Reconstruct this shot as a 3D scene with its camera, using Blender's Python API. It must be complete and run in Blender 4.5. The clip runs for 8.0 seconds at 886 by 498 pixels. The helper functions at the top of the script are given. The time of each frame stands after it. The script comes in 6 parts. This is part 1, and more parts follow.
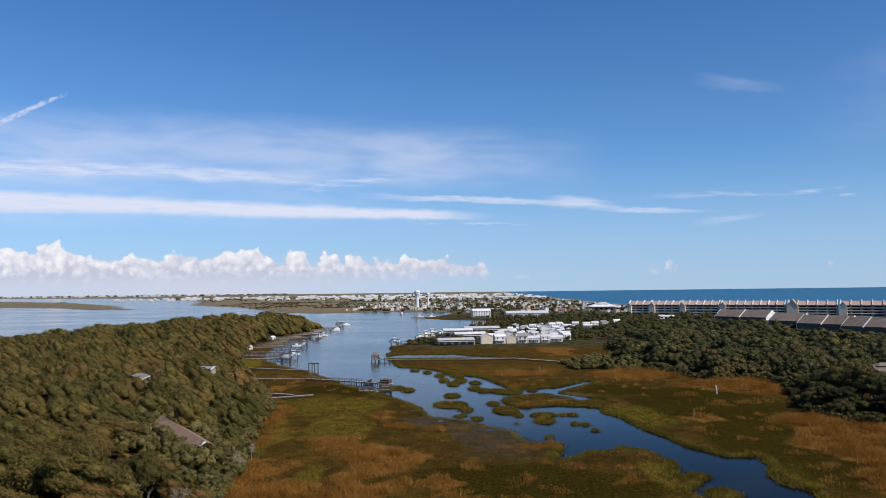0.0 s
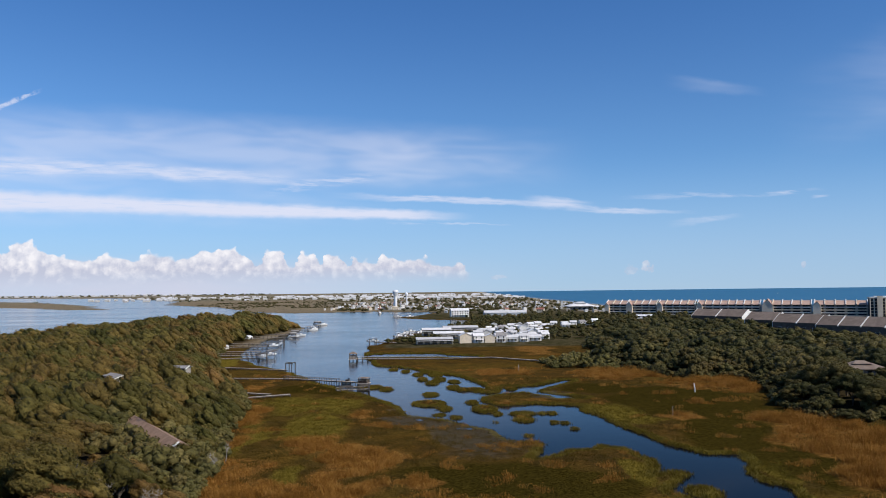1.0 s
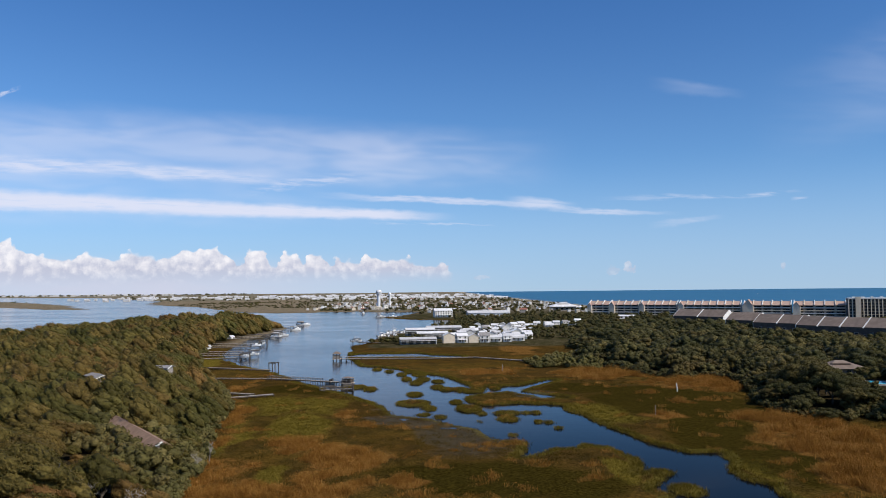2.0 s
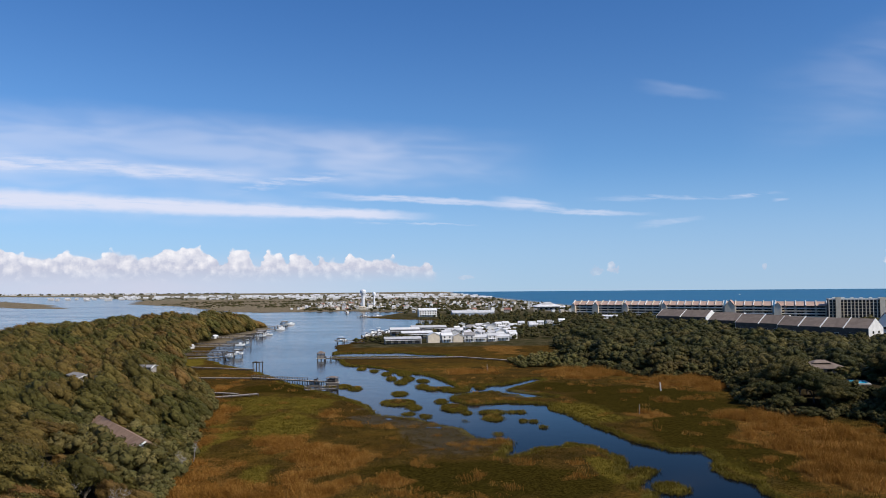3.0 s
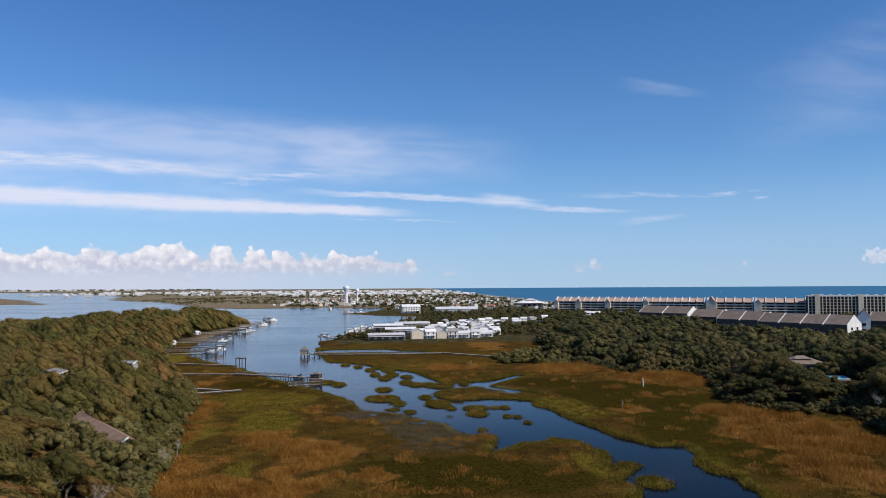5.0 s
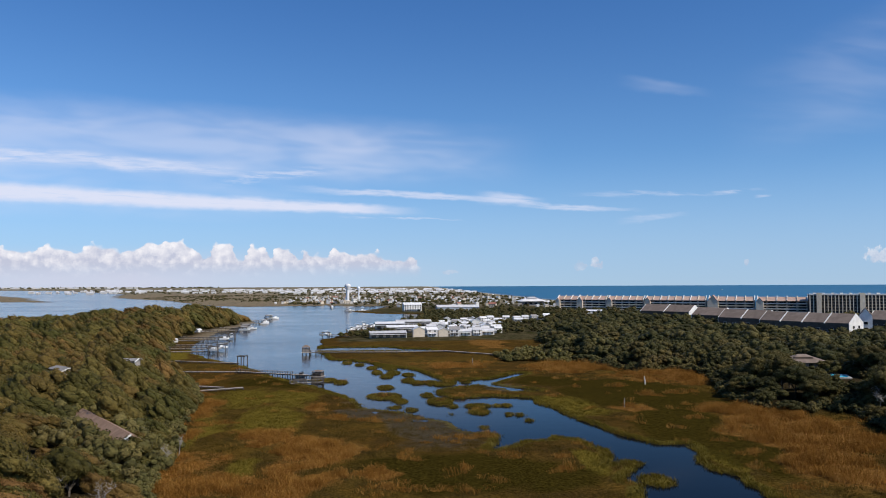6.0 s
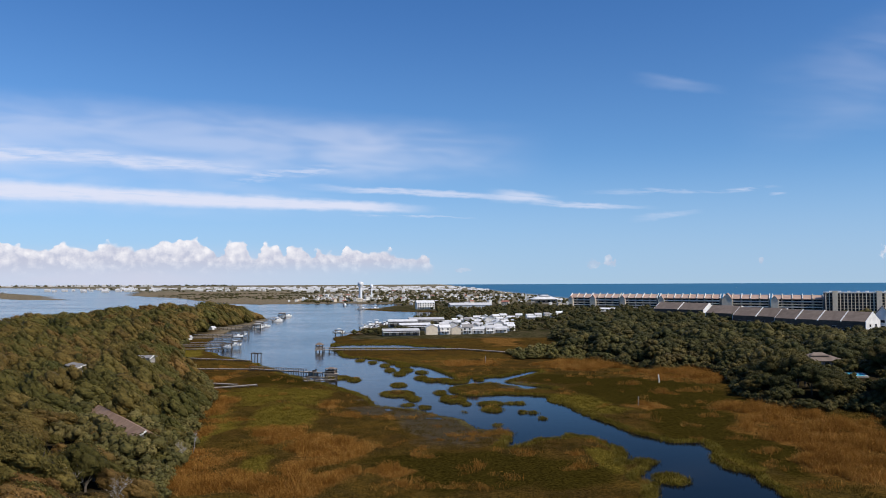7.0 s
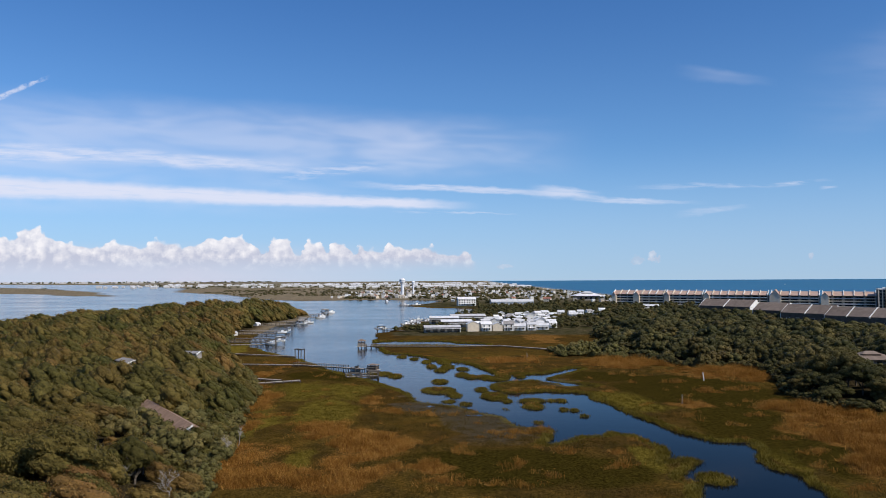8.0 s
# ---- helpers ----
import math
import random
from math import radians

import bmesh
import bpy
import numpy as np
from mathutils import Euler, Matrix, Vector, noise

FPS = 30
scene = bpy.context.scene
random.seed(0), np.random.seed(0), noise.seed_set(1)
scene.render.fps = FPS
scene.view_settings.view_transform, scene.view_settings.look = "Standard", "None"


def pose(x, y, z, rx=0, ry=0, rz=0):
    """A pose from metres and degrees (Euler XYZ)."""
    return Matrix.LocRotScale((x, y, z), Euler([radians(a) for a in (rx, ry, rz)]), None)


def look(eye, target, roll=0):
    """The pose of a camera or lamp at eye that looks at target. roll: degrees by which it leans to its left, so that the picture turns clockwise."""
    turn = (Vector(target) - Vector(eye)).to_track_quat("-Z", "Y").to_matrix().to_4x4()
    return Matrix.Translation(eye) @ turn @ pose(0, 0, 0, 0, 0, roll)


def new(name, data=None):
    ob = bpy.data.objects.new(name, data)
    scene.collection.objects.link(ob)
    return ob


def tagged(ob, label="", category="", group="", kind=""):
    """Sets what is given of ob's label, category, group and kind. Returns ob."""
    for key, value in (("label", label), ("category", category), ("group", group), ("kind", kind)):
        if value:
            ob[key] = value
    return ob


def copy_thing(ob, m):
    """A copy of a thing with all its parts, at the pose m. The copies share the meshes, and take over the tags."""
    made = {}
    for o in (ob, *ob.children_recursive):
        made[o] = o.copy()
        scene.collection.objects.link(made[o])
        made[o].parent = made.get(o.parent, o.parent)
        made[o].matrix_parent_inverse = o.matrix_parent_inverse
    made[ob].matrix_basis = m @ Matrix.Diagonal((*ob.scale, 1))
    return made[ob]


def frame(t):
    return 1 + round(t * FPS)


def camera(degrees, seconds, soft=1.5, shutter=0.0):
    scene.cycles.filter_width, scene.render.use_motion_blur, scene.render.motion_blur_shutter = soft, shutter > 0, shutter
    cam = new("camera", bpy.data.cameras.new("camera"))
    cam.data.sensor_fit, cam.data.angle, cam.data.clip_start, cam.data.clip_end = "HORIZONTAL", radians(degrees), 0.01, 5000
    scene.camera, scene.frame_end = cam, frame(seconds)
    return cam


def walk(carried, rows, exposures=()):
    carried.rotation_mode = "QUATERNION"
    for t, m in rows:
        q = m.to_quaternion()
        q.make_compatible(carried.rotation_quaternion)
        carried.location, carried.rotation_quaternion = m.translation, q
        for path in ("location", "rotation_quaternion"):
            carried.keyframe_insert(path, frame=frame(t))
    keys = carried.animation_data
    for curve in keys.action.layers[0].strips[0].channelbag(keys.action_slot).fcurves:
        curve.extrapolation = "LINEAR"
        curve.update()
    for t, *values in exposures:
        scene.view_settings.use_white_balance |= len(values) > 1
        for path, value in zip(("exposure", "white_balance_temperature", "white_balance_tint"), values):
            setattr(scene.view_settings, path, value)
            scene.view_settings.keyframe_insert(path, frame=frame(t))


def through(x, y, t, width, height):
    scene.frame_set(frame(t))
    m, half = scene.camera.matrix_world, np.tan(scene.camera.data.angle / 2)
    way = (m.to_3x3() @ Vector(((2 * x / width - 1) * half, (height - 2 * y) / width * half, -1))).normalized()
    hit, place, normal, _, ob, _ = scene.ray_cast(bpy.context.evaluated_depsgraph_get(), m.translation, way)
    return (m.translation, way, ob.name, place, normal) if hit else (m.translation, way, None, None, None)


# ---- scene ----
# ---- camera ----
cam = camera(60.0, 8.0, soft=0.9)
# seconds, x, y, z, then the turns about x, y and z in degrees
ROWS = [
    (0.0, 1.22, -1.77, 40.72, 92.762, 0.689, 0.033),
    (0.2, 1.22, -1.10, 40.52, 92.763, 0.692, -0.440),
    (0.5, 1.21, -0.12, 40.22, 92.764, 0.697, -0.930),
    (1.0, 1.07, 0.37, 40.02, 92.753, 0.663, -1.580),
    (1.5, 0.76, 0.32, 39.92, 92.763, 0.616, -2.236),
    (1.7, 0.68, 0.29, 39.89, 92.762, 0.590, -2.480),
    (2.8, 0.18, 0.08, 39.75, 92.745, 0.440, -3.800),
    (3.0, 0.11, 0.04, 39.73, 92.738, 0.415, -4.020),
    (3.5, -0.01, 0.03, 39.80, 92.607, 0.413, -4.466),
    (4.0, -0.14, 0.16, 39.55, 92.608, 0.361, -4.859),
    (4.5, -0.21, 0.19, 39.51, 92.531, 0.340, -5.161),
    (4.7, -0.26, 0.18, 39.50, 92.508, 0.327, -5.260),
    (5.8, -0.52, 0.12, 39.45, 92.365, 0.252, -5.255),
    (6.0, -0.57, 0.11, 39.44, 92.337, 0.238, -5.187),
    (6.5, -0.65, 0.19, 39.32, 92.282, 0.203, -4.843),
    (7.0, -0.68, 0.28, 39.31, 92.192, 0.227, -4.242),
    (7.5, -0.59, 0.41, 39.33, 92.074, 0.195, -3.848),
    (7.7, -0.52, 0.26, 39.39, 92.030, 0.215, -3.400),
    (7.8, -0.47, 0.14, 39.44, 92.005, 0.235, -2.810),
    (7.9, -0.42, 0.02, 39.49, 91.970, 0.260, -2.110),
    (8.0, -0.37, -0.11, 39.53, 91.936, 0.286, -1.133),
]
walk(cam, [(t, pose(x, y, z, rx, ry, rz)) for t, x, y, z, rx, ry, rz in ROWS])

# ---- sky and sun ----
SUN_AZ, SUN_EL = 128.0, 43.0  # degrees clockwise from +y, and above the horizon
scene.view_settings.exposure = 0.0


class Nodes:
    """Small helper to write node trees as sums."""

    def __init__(self, tree):
        self.tree = tree
        tree.nodes.clear()

    def add(self, kind, **settings):
        node = self.tree.nodes.new(kind)
        for key, value in settings.items():
            setattr(node, key, value)
        return node

    def put(self, socket, value):
        if isinstance(value, bpy.types.NodeSocket):
            self.tree.links.new(value, socket)
        elif value is not None:
            socket.default_value = value

    def math(self, op, a, b=None, c=None, clamp=False):
        node = self.add("ShaderNodeMath", operation=op, use_clamp=clamp)
        for socket, value in zip(node.inputs, (a, b, c)):
            self.put(socket, value)
        return node.outputs[0]

    def vec(self, x, y, z=0.0):
        node = self.add("ShaderNodeCombineXYZ")
        for socket, value in zip(node.inputs, (x, y, z)):
            self.put(socket, value)
        return node.outputs[0]

    def noise(self, vector, scale, detail=4.0, rough=0.55, warp=0.0):
        node = self.add("ShaderNodeTexNoise")
        self.put(node.inputs["Vector"], vector)
        node.inputs["Scale"].default_value = scale
        node.inputs["Detail"].default_value = detail
        node.inputs["Roughness"].default_value = rough
        node.inputs["Distortion"].default_value = warp
        return node.outputs["Fac"]

    def range(self, value, a, b, c=0.0, d=1.0, smooth=True):
        node = self.add("ShaderNodeMapRange", interpolation_type="SMOOTHSTEP" if smooth else "LINEAR", clamp=True) if smooth else self.add("ShaderNodeMapRange", clamp=True)
        for socket, v in zip(node.inputs, (value, a, b, c, d)):
            self.put(socket, v)
        return node.outputs[0]

    def mix(self, fac, a, b, blend="MIX"):
        node = self.add("ShaderNodeMix", data_type="RGBA", blend_type=blend)
        self.put(node.inputs[0], fac)
        self.put(node.inputs[6], (*a, 1) if isinstance(a, tuple) else a)
        self.put(node.inputs[7], (*b, 1) if isinstance(b, tuple) else b)
        return node.outputs[2]

    def ramp(self, fac, stops, interpolation="LINEAR"):
        node = self.add("ShaderNodeValToRGB")
        node.color_ramp.interpolation = interpolation
        self.put(node.inputs[0], fac)
        els = node.color_ramp.elements
        for i, (p, v) in enumerate(stops):
            el = els[i] if i < 2 else els.new(p)
            el.position = p
            el.color = (*v, 1) if isinstance(v, tuple) else (v, v, v, 1)
        return node.outputs[0]


def build_world():
    world = bpy.data.worlds.new("sky")
    world.use_nodes = True
    scene.world = world
    n = Nodes(world.node_tree)
    way = n.add("ShaderNodeTexCoord").outputs["Generated"]
    split = n.add("ShaderNodeSeparateXYZ")
    n.put(split.inputs[0], way)
    x, y, z = split.outputs
    sky = n.add("ShaderNodeTexSky", sky_type="NISHITA", sun_disc=False)
    sky.sun_elevation, sky.sun_rotation = radians(SUN_EL), radians(SUN_AZ)
    sky.air_density, sky.dust_density, sky.ozone_density = 1.0, 0.0, 1.6
    # the sheet of the ground ends a little below the true horizon
    n.put(sky.inputs[0], n.vec(x, y, n.math("MAXIMUM", n.math("ADD", z, 0.03), 0.022)))
    # flat sky map: u to the side, v up, for the half of the sky ahead
    ahead = n.math("MAXIMUM", y, 0.12)
    u = n.math("DIVIDE", x, ahead)
    v = n.math("DIVIDE", z, ahead)

    ruffled = n.noise(n.vec(n.math("MULTIPLY", u, 9.0), n.math("MULTIPLY", v, 22.0), 2.5), 2.2, 3.0, 0.55)
    vw = n.math("ADD", v, n.math("MULTIPLY", 0.011, n.math("SUBTRACT", ruffled, 0.5)))

    def fibres(su, sv, scale, detail=5.0, seed=0.0, slope=0.0, warp=0.3):
        vv = n.math("ADD", v, n.math("MULTIPLY", u, slope))
        return n.noise(n.vec(n.math("MULTIPLY", u, su), n.math("MULTIPLY", vv, sv), seed), scale, detail, 0.6, warp)

    def band(u0, v0, u1, v1, w0, w1, fade=0.1, lean=0.0):
        """A streak from (u0, v0) to (u1, v1) whose half width goes from w0 to w1."""
        along = n.math("DIVIDE", n.math("SUBTRACT", u, u0), u1 - u0)
        middle = n.math("ADD", n.math("MULTIPLY", n.math("SUBTRACT", u, u0), (v1 - v0) / (u1 - u0)), v0)
        width = n.range(along, 0.0, 1.0, w0, w1, smooth=False)
        off = n.math("DIVIDE", n.math("ABSOLUTE", n.math("SUBTRACT", vw, middle)), width)
        body = n.range(off, 0.25, 1.0, 1.0, 0.0)
        return n.math("MULTIPLY", body, n.math("MULTIPLY", n.range(along, -fade, fade, 0.0, 1.0), n.range(along, 1.0 - fade, 1.0 + fade, 1.0, 0.0)))

    def times(a, b):
        return n.math("MULTIPLY", a, b)

    fine = fibres(5, 40, 4.0, 3.5, 1.0, 0.05)
    soft = fibres(2.4, 11, 3.0, 2.0, 5.0, 0.06, 0.3)
    wisp = n.range(fine, 0.38, 0.68)
    veil = n.range(soft, 0.35, 0.75)
    layers = [
        # long bright bank of cirrus, and its thinner follower
        (times(band(-0.70, 0.123, 0.020, 0.0915, 0.021, 0.0080, 0.08), n.range(fine, 0.12, 0.52, 0.45, 1.0)), 0.90),
        (times(band(-0.06, 0.1165, 0.15, 0.107, 0.0065, 0.0050, 0.35), n.range(fine, 0.2, 0.6, 0.2, 1.0)), 0.66),
        (times(band(0.15, 0.109, 0.21, 0.105, 0.011, 0.007, 0.4), n.range(fine, 0.2, 0.6, 0.3, 1.0)), 0.60),
        (times(band(0.20, 0.1005, 0.32, 0.0945, 0.0062, 0.004, 0.45), n.range(fine, 0.2, 0.6, 0.2, 1.0)), 0.58),
        (times(band(-0.03, 0.083, 0.10, 0.0795, 0.0022, 0.0015, 0.2), wisp), 0.40),
        (times(band(-0.6, 0.105, -0.38, 0.10, 0.004, 0.002, 0.3), wisp), 0.25),
        # broken streaks above it
        (times(band(-0.70, 0.168, -0.36, 0.156, 0.021, 0.012, 0.3), n.range(fine, 0.22, 0.70)), 0.70),
        (times(band(-0.37, 0.153, -0.19, 0.142, 0.014, 0.010, 0.3), n.range(fine, 0.2, 0.7, 0.1, 1.0)), 0.72),
        (times(band(-0.18, 0.128, -0.07, 0.142, 0.011, 0.009, 0.3), n.range(fine, 0.40, 0.66)), 0.50),
        # wide thin veil
        (times(band(-0.85, 0.19, 0.10, 0.165, 0.085, 0.050, 0.15), n.range(soft, 0.2, 0.7, 0.30, 1.0)), 0.42),
        (times(band(-0.10, 0.17, 0.12, 0.165, 0.045, 0.035, 0.35), veil), 0.22),
        (times(band(-0.85, 0.13, -0.10, 0.10, 0.05, 0.03, 0.2), n.range(soft, 0.2, 0.8, 0.2, 1.0)), 0.30),
        # small wisps over the sea
        (times(band(0.355, 0.266, 0.435, 0.256, 0.013, 0.010, 0.45), n.range(soft, 0.2, 0.7, 0.3, 1.0)), 0.16),
        (times(band(0.30, 0.114, 0.45, 0.1165, 0.0060, 0.004, 0.4), wisp), 0.36),
        (times(band(0.46, 0.116, 0.52, 0.121, 0.005, 0.003, 0.35), wisp), 0.40),
        (times(band(0.345, 0.080, 0.405, 0.086, 0.0065, 0.0045, 0.45), n.range(fine, 0.2, 0.7, 0.2, 1.0)), 0.38),
        (band(0.522, 0.1125, 0.538, 0.1145, 0.0030, 0.0022, 0.45), 0.30),
        (times(band(0.56, 0.24, 0.80, 0.33, 0.09, 0.12, 0.45), n.range(soft, 0.25, 0.8, 0.2, 1.0)), 0.15),
        # broken vapour trail
        (times(band(-0.60, 0.214, -0.499, 0.2575, 0.0065, 0.004, 0.10), n.range(n.noise(n.vec(u, v, 3.0), 130.0, 3.0), 0.25, 0.62)), 0.62),
    ]
    cover = None
    for mask, strength in layers:
        layer = n.math("SUBTRACT", 1.0, n.math("MULTIPLY", mask, strength, clamp=True))
        cover = layer if cover is None else n.math("MULTIPLY", cover, layer)
    cover = n.math("SUBTRACT", 1.0, cover)

    # cumulus row low over the far shore: heights of its towers from one end to the other
    tops = [(0, 62), (50, 55), (95, 66), (150, 49), (205, 40), (228, 50), (275, 40), (312, 48), (347, 42), (380, 43), (398, 53), (450, 54), (472, 48), (492, 28), (511, 51),
            (533, 48), (555, 30), (573, 49), (590, 46), (606, 33), (619, 47), (637, 43), (652, 27), (664, 43), (683, 37), (701, 31), (716, 43), (745, 33), (785, 40), (812, 32), (845, 33), (872, 16)]
    at = n.math("DIVIDE", n.math("ADD", u, 0.5773), 0.6423)
    billow = n.noise(n.vec(u, v, 7.0), 85.0, 5.0, 0.6)
    puffs = n.add("ShaderNodeTexVoronoi", feature="SMOOTH_F1")
    n.put(puffs.inputs["Vector"], n.vec(n.math("ADD", u, times(0.012, billow)), v, 2.0))
    puffs.inputs["Scale"].default_value = 95.0
    lump = puffs.outputs["Distance"]
    shift = n.math("ADD", at, times(0.030, n.math("SUBTRACT", billow, 0.5)))
    top = times(n.ramp(shift, [(min(px / 872.0, 1.0), h / 80.0) for px, h in tops], "EASE"), 0.080 * 0.97)
    heaps = n.add("ShaderNodeTexVoronoi", feature="SMOOTH_F1")
    n.put(heaps.inputs["Vector"], n.vec(n.math("ADD", u, times(0.01, billow)), n.math("MULTIPLY", v, 0.8), 9.0))
    heaps.inputs["Scale"].default_value = 42.0
    top = n.math("ADD", top, times(0.010, n.math("SUBTRACT", 0.40, heaps.outputs["Distance"])))
    top = n.math("ADD", top, times(0.014, n.math("SUBTRACT", 0.42, lump)))
    foot = n.math("ADD", 0.005, times(0.004, n.noise(n.vec(u, 0.0, 1.0), 20.0)))
    inside = times(n.range(n.math("SUBTRACT", top, v), 0.0, 0.0042), n.range(n.math("SUBTRACT", v, foot), -0.006, 0.020))
    inside = times(inside, n.range(at, 0.985, 1.0, 1.0, 0.0))
    # smaller heaps far out over the sea
    heap = n.noise(n.vec(u, v, 4.0), 95.0, 5.0, 0.62)
    for u0, v0, wu, wv, power in ((0.297, 0.0225, 0.009, 0.009, 0.55), (0.274, 0.018, 0.011, 0.007, 0.35), (0.505, 0.022, 0.004, 0.006, 0.45), (0.70, 0.033, 0.032, 0.012, 0.6), (0.10, 0.0105, 0.012, 0.0035, 0.35)):
        du = n.math("DIVIDE", n.math("SUBTRACT", u, u0), wu)
        dv = n.math("DIVIDE", n.math("SUBTRACT", v, v0), wv)
        r = n.math("ADD", n.math("MULTIPLY", du, du), n.math("MULTIPLY", dv, dv))
        r = n.math("ADD", r, times(4.5, n.math("SUBTRACT", 0.52, heap)))
        inside = n.math("MAXIMUM", inside, times(power, n.range(r, 0.35, 1.1, 1.0, 0.0)))
    front = n.math("GREATER_THAN", y, 0.13)
    cover = times(cover, front)
    inside = times(inside, front)
    # sunlit heads, greyer feet
    height = n.range(v, 0.006, 0.050)
    lit = n.math("ADD", times(0.70, height), n.math("ADD", times(1.0, n.math("SUBTRACT", 0.42, lump)), times(2.2, n.math("SUBTRACT", billow, 0.50))), clamp=True)
    heads = n.mix(lit, (5.5, 5.7, 7.0), (9.6, 9.3, 9.6))
    tone = n.mix(n.range(z, 0.10, 0.42), (0.60, 0.905, 1.235), (0.40, 0.77, 1.22))
    sky_dim = n.mix(1.0, sky.outputs[0], tone, "MULTIPLY")
    # pale air low over the horizon
    low = n.range(z, 0.17, -0.01)
    sky_dim = n.mix(times(low, 0.68), sky_dim, (3.8, 5.1, 7.6))
    hazy = times(n.range(v, 0.050, 0.004), times(n.range(u, 0.20, -0.35), n.math("ADD", 0.55, times(0.5, soft))))
    sky_dim = n.mix(times(hazy, front), sky_dim, (6.3, 6.5, 7.9))
    colour = n.mix(cover, sky_dim, (7.5, 7.8, 9.3))
    colour = n.mix(times(inside, 0.93), colour, heads)
    ground = n.add("ShaderNodeBackground")
    n.put(ground.inputs[0], colour)
    ground.inputs[1].default_value = 0.1
    out = n.add("ShaderNodeOutputWorld")
    n.put(out.inputs[0], ground.outputs[0])


build_world()
sun = new("sun", bpy.data.lights.new("sun", "SUN"))
sun.data.energy, sun.data.angle, sun.data.color = 4.6, radians(0.53), (1.0, 0.92, 0.80)
_a, _e = radians(SUN_AZ), radians(SUN_EL)
sun.matrix_world = look((0, 0, 300), Vector((0, 0, 300)) - Vector((math.sin(_a) * math.cos(_e), math.cos(_a) * math.cos(_e), math.sin(_e))))

# ---- materials ----
COAST = 345.0  # the beach beyond the flats runs straight north at this x


def surface(name):
    m = bpy.data.materials.new(name)
    m.use_nodes = True
    n = Nodes(m.node_tree)
    b = n.add("ShaderNodeBsdfPrincipled")
    out = n.add("ShaderNodeOutputMaterial")
    n.put(out.inputs[0], b.outputs[0])
    return m, n, b, out


def bump(n, b, height, strength, distance):
    node = n.add("ShaderNodeBump")
    node.inputs["Strength"].default_value = strength
    node.inputs["Distance"].default_value = distance
    n.put(node.inputs["Height"], height)
    n.put(b.inputs["Normal"], node.outputs[0])


def simple(name, a, b_colour, rough=0.7, size=1.0, metal=0.0, relief=0.01, spread=0.12, stretch=(1, 1, 1), grain=9.0):
    """Two tones in patches of that size (metres), with fine grain and a change from object to object."""
    m, n, b, out = surface(name)
    at = n.add("ShaderNodeTexCoord").outputs["Object"]
    mp = n.add("ShaderNodeMapping")
    n.put(mp.inputs["Vector"], at)
    mp.inputs["Scale"].default_value = stretch
    big = n.noise(mp.outputs[0], 1.0 / size, 4.0)
    fine = n.noise(mp.outputs[0], grain / size, 3.0)
    c = n.mix(n.range(big, 0.32, 0.68), a, b_colour)
    shade = n.math("ADD", 1.0 - spread, n.math("MULTIPLY", n.add("ShaderNodeObjectInfo").outputs["Random"], 2 * spread))
    shade = n.math("MULTIPLY", shade, n.math("ADD", 0.82, n.math("MULTIPLY", fine, 0.36)))
    c = n.mix(1.0, c, n.vec(shade, shade, shade), "MULTIPLY")
    n.put(b.inputs["Base Color"], c)
    b.inputs["Roughness"].default_value = rough
    b.inputs["Metallic"].default_value = metal
    if relief:
        bump(n, b, fine, 0.5, relief)
    return m


def leaf_material(name, stops, through=0.22):
    m, n, b, out = surface(name)
    tree = n.add("ShaderNodeObjectInfo").outputs["Random"]
    tint = n.add("ShaderNodeAttribute", attribute_name="tint").outputs["Fac"]
    leaf = n.add("ShaderNodeNewGeometry").outputs["Random Per Island"]
    place = n.add("ShaderNodeNewGeometry").outputs["Position"]
    area = n.noise(place, 0.022, 3.0)
    which = n.math("FRACT", n.math("ADD", tree, tint))
    which = n.math("ADD", n.math("MULTIPLY", which, 0.58), n.math("MULTIPLY", leaf, 0.06))
    which = n.math("ADD", which, n.math("MULTIPLY", n.math("SUBTRACT", area, 0.46), 0.95), clamp=True)
    c = n.ramp(which, stops)
    crown = n.math("FRACT", n.math("MULTIPLY", n.math("ADD", tree, tint), 7.31))
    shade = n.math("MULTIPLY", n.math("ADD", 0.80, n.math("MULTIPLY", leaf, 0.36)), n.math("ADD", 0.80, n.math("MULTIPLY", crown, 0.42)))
    # shaded gaps and lit sprays of leaves put into the colour; bump at two sizes
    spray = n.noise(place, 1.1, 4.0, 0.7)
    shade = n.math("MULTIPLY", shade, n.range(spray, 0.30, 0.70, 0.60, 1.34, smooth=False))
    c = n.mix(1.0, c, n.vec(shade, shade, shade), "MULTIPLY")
    n.put(b.inputs["Base Color"], c)
    bump(n, b, n.math("ADD", spray, n.math("MULTIPLY", n.noise(place, 3.6, 3.0, 0.7), 0.4)), 0.9, 0.55)
    b.inputs["Roughness"].default_value = 0.62
    b.inputs["Specular IOR Level"].default_value = 0.10
    t = n.add("ShaderNodeBsdfTranslucent")
    n.put(t.inputs[0], n.mix(1.0, c, (1.1, 1.15, 0.6), "MULTIPLY"))
    mixed = n.add("ShaderNodeMixShader")
    mixed.inputs[0].default_value = through
    n.put(mixed.inputs[1], b.outputs[0])
    n.put(mixed.inputs[2], t.outputs[0])
    n.put(out.inputs[0], mixed.outputs[0])
    return m


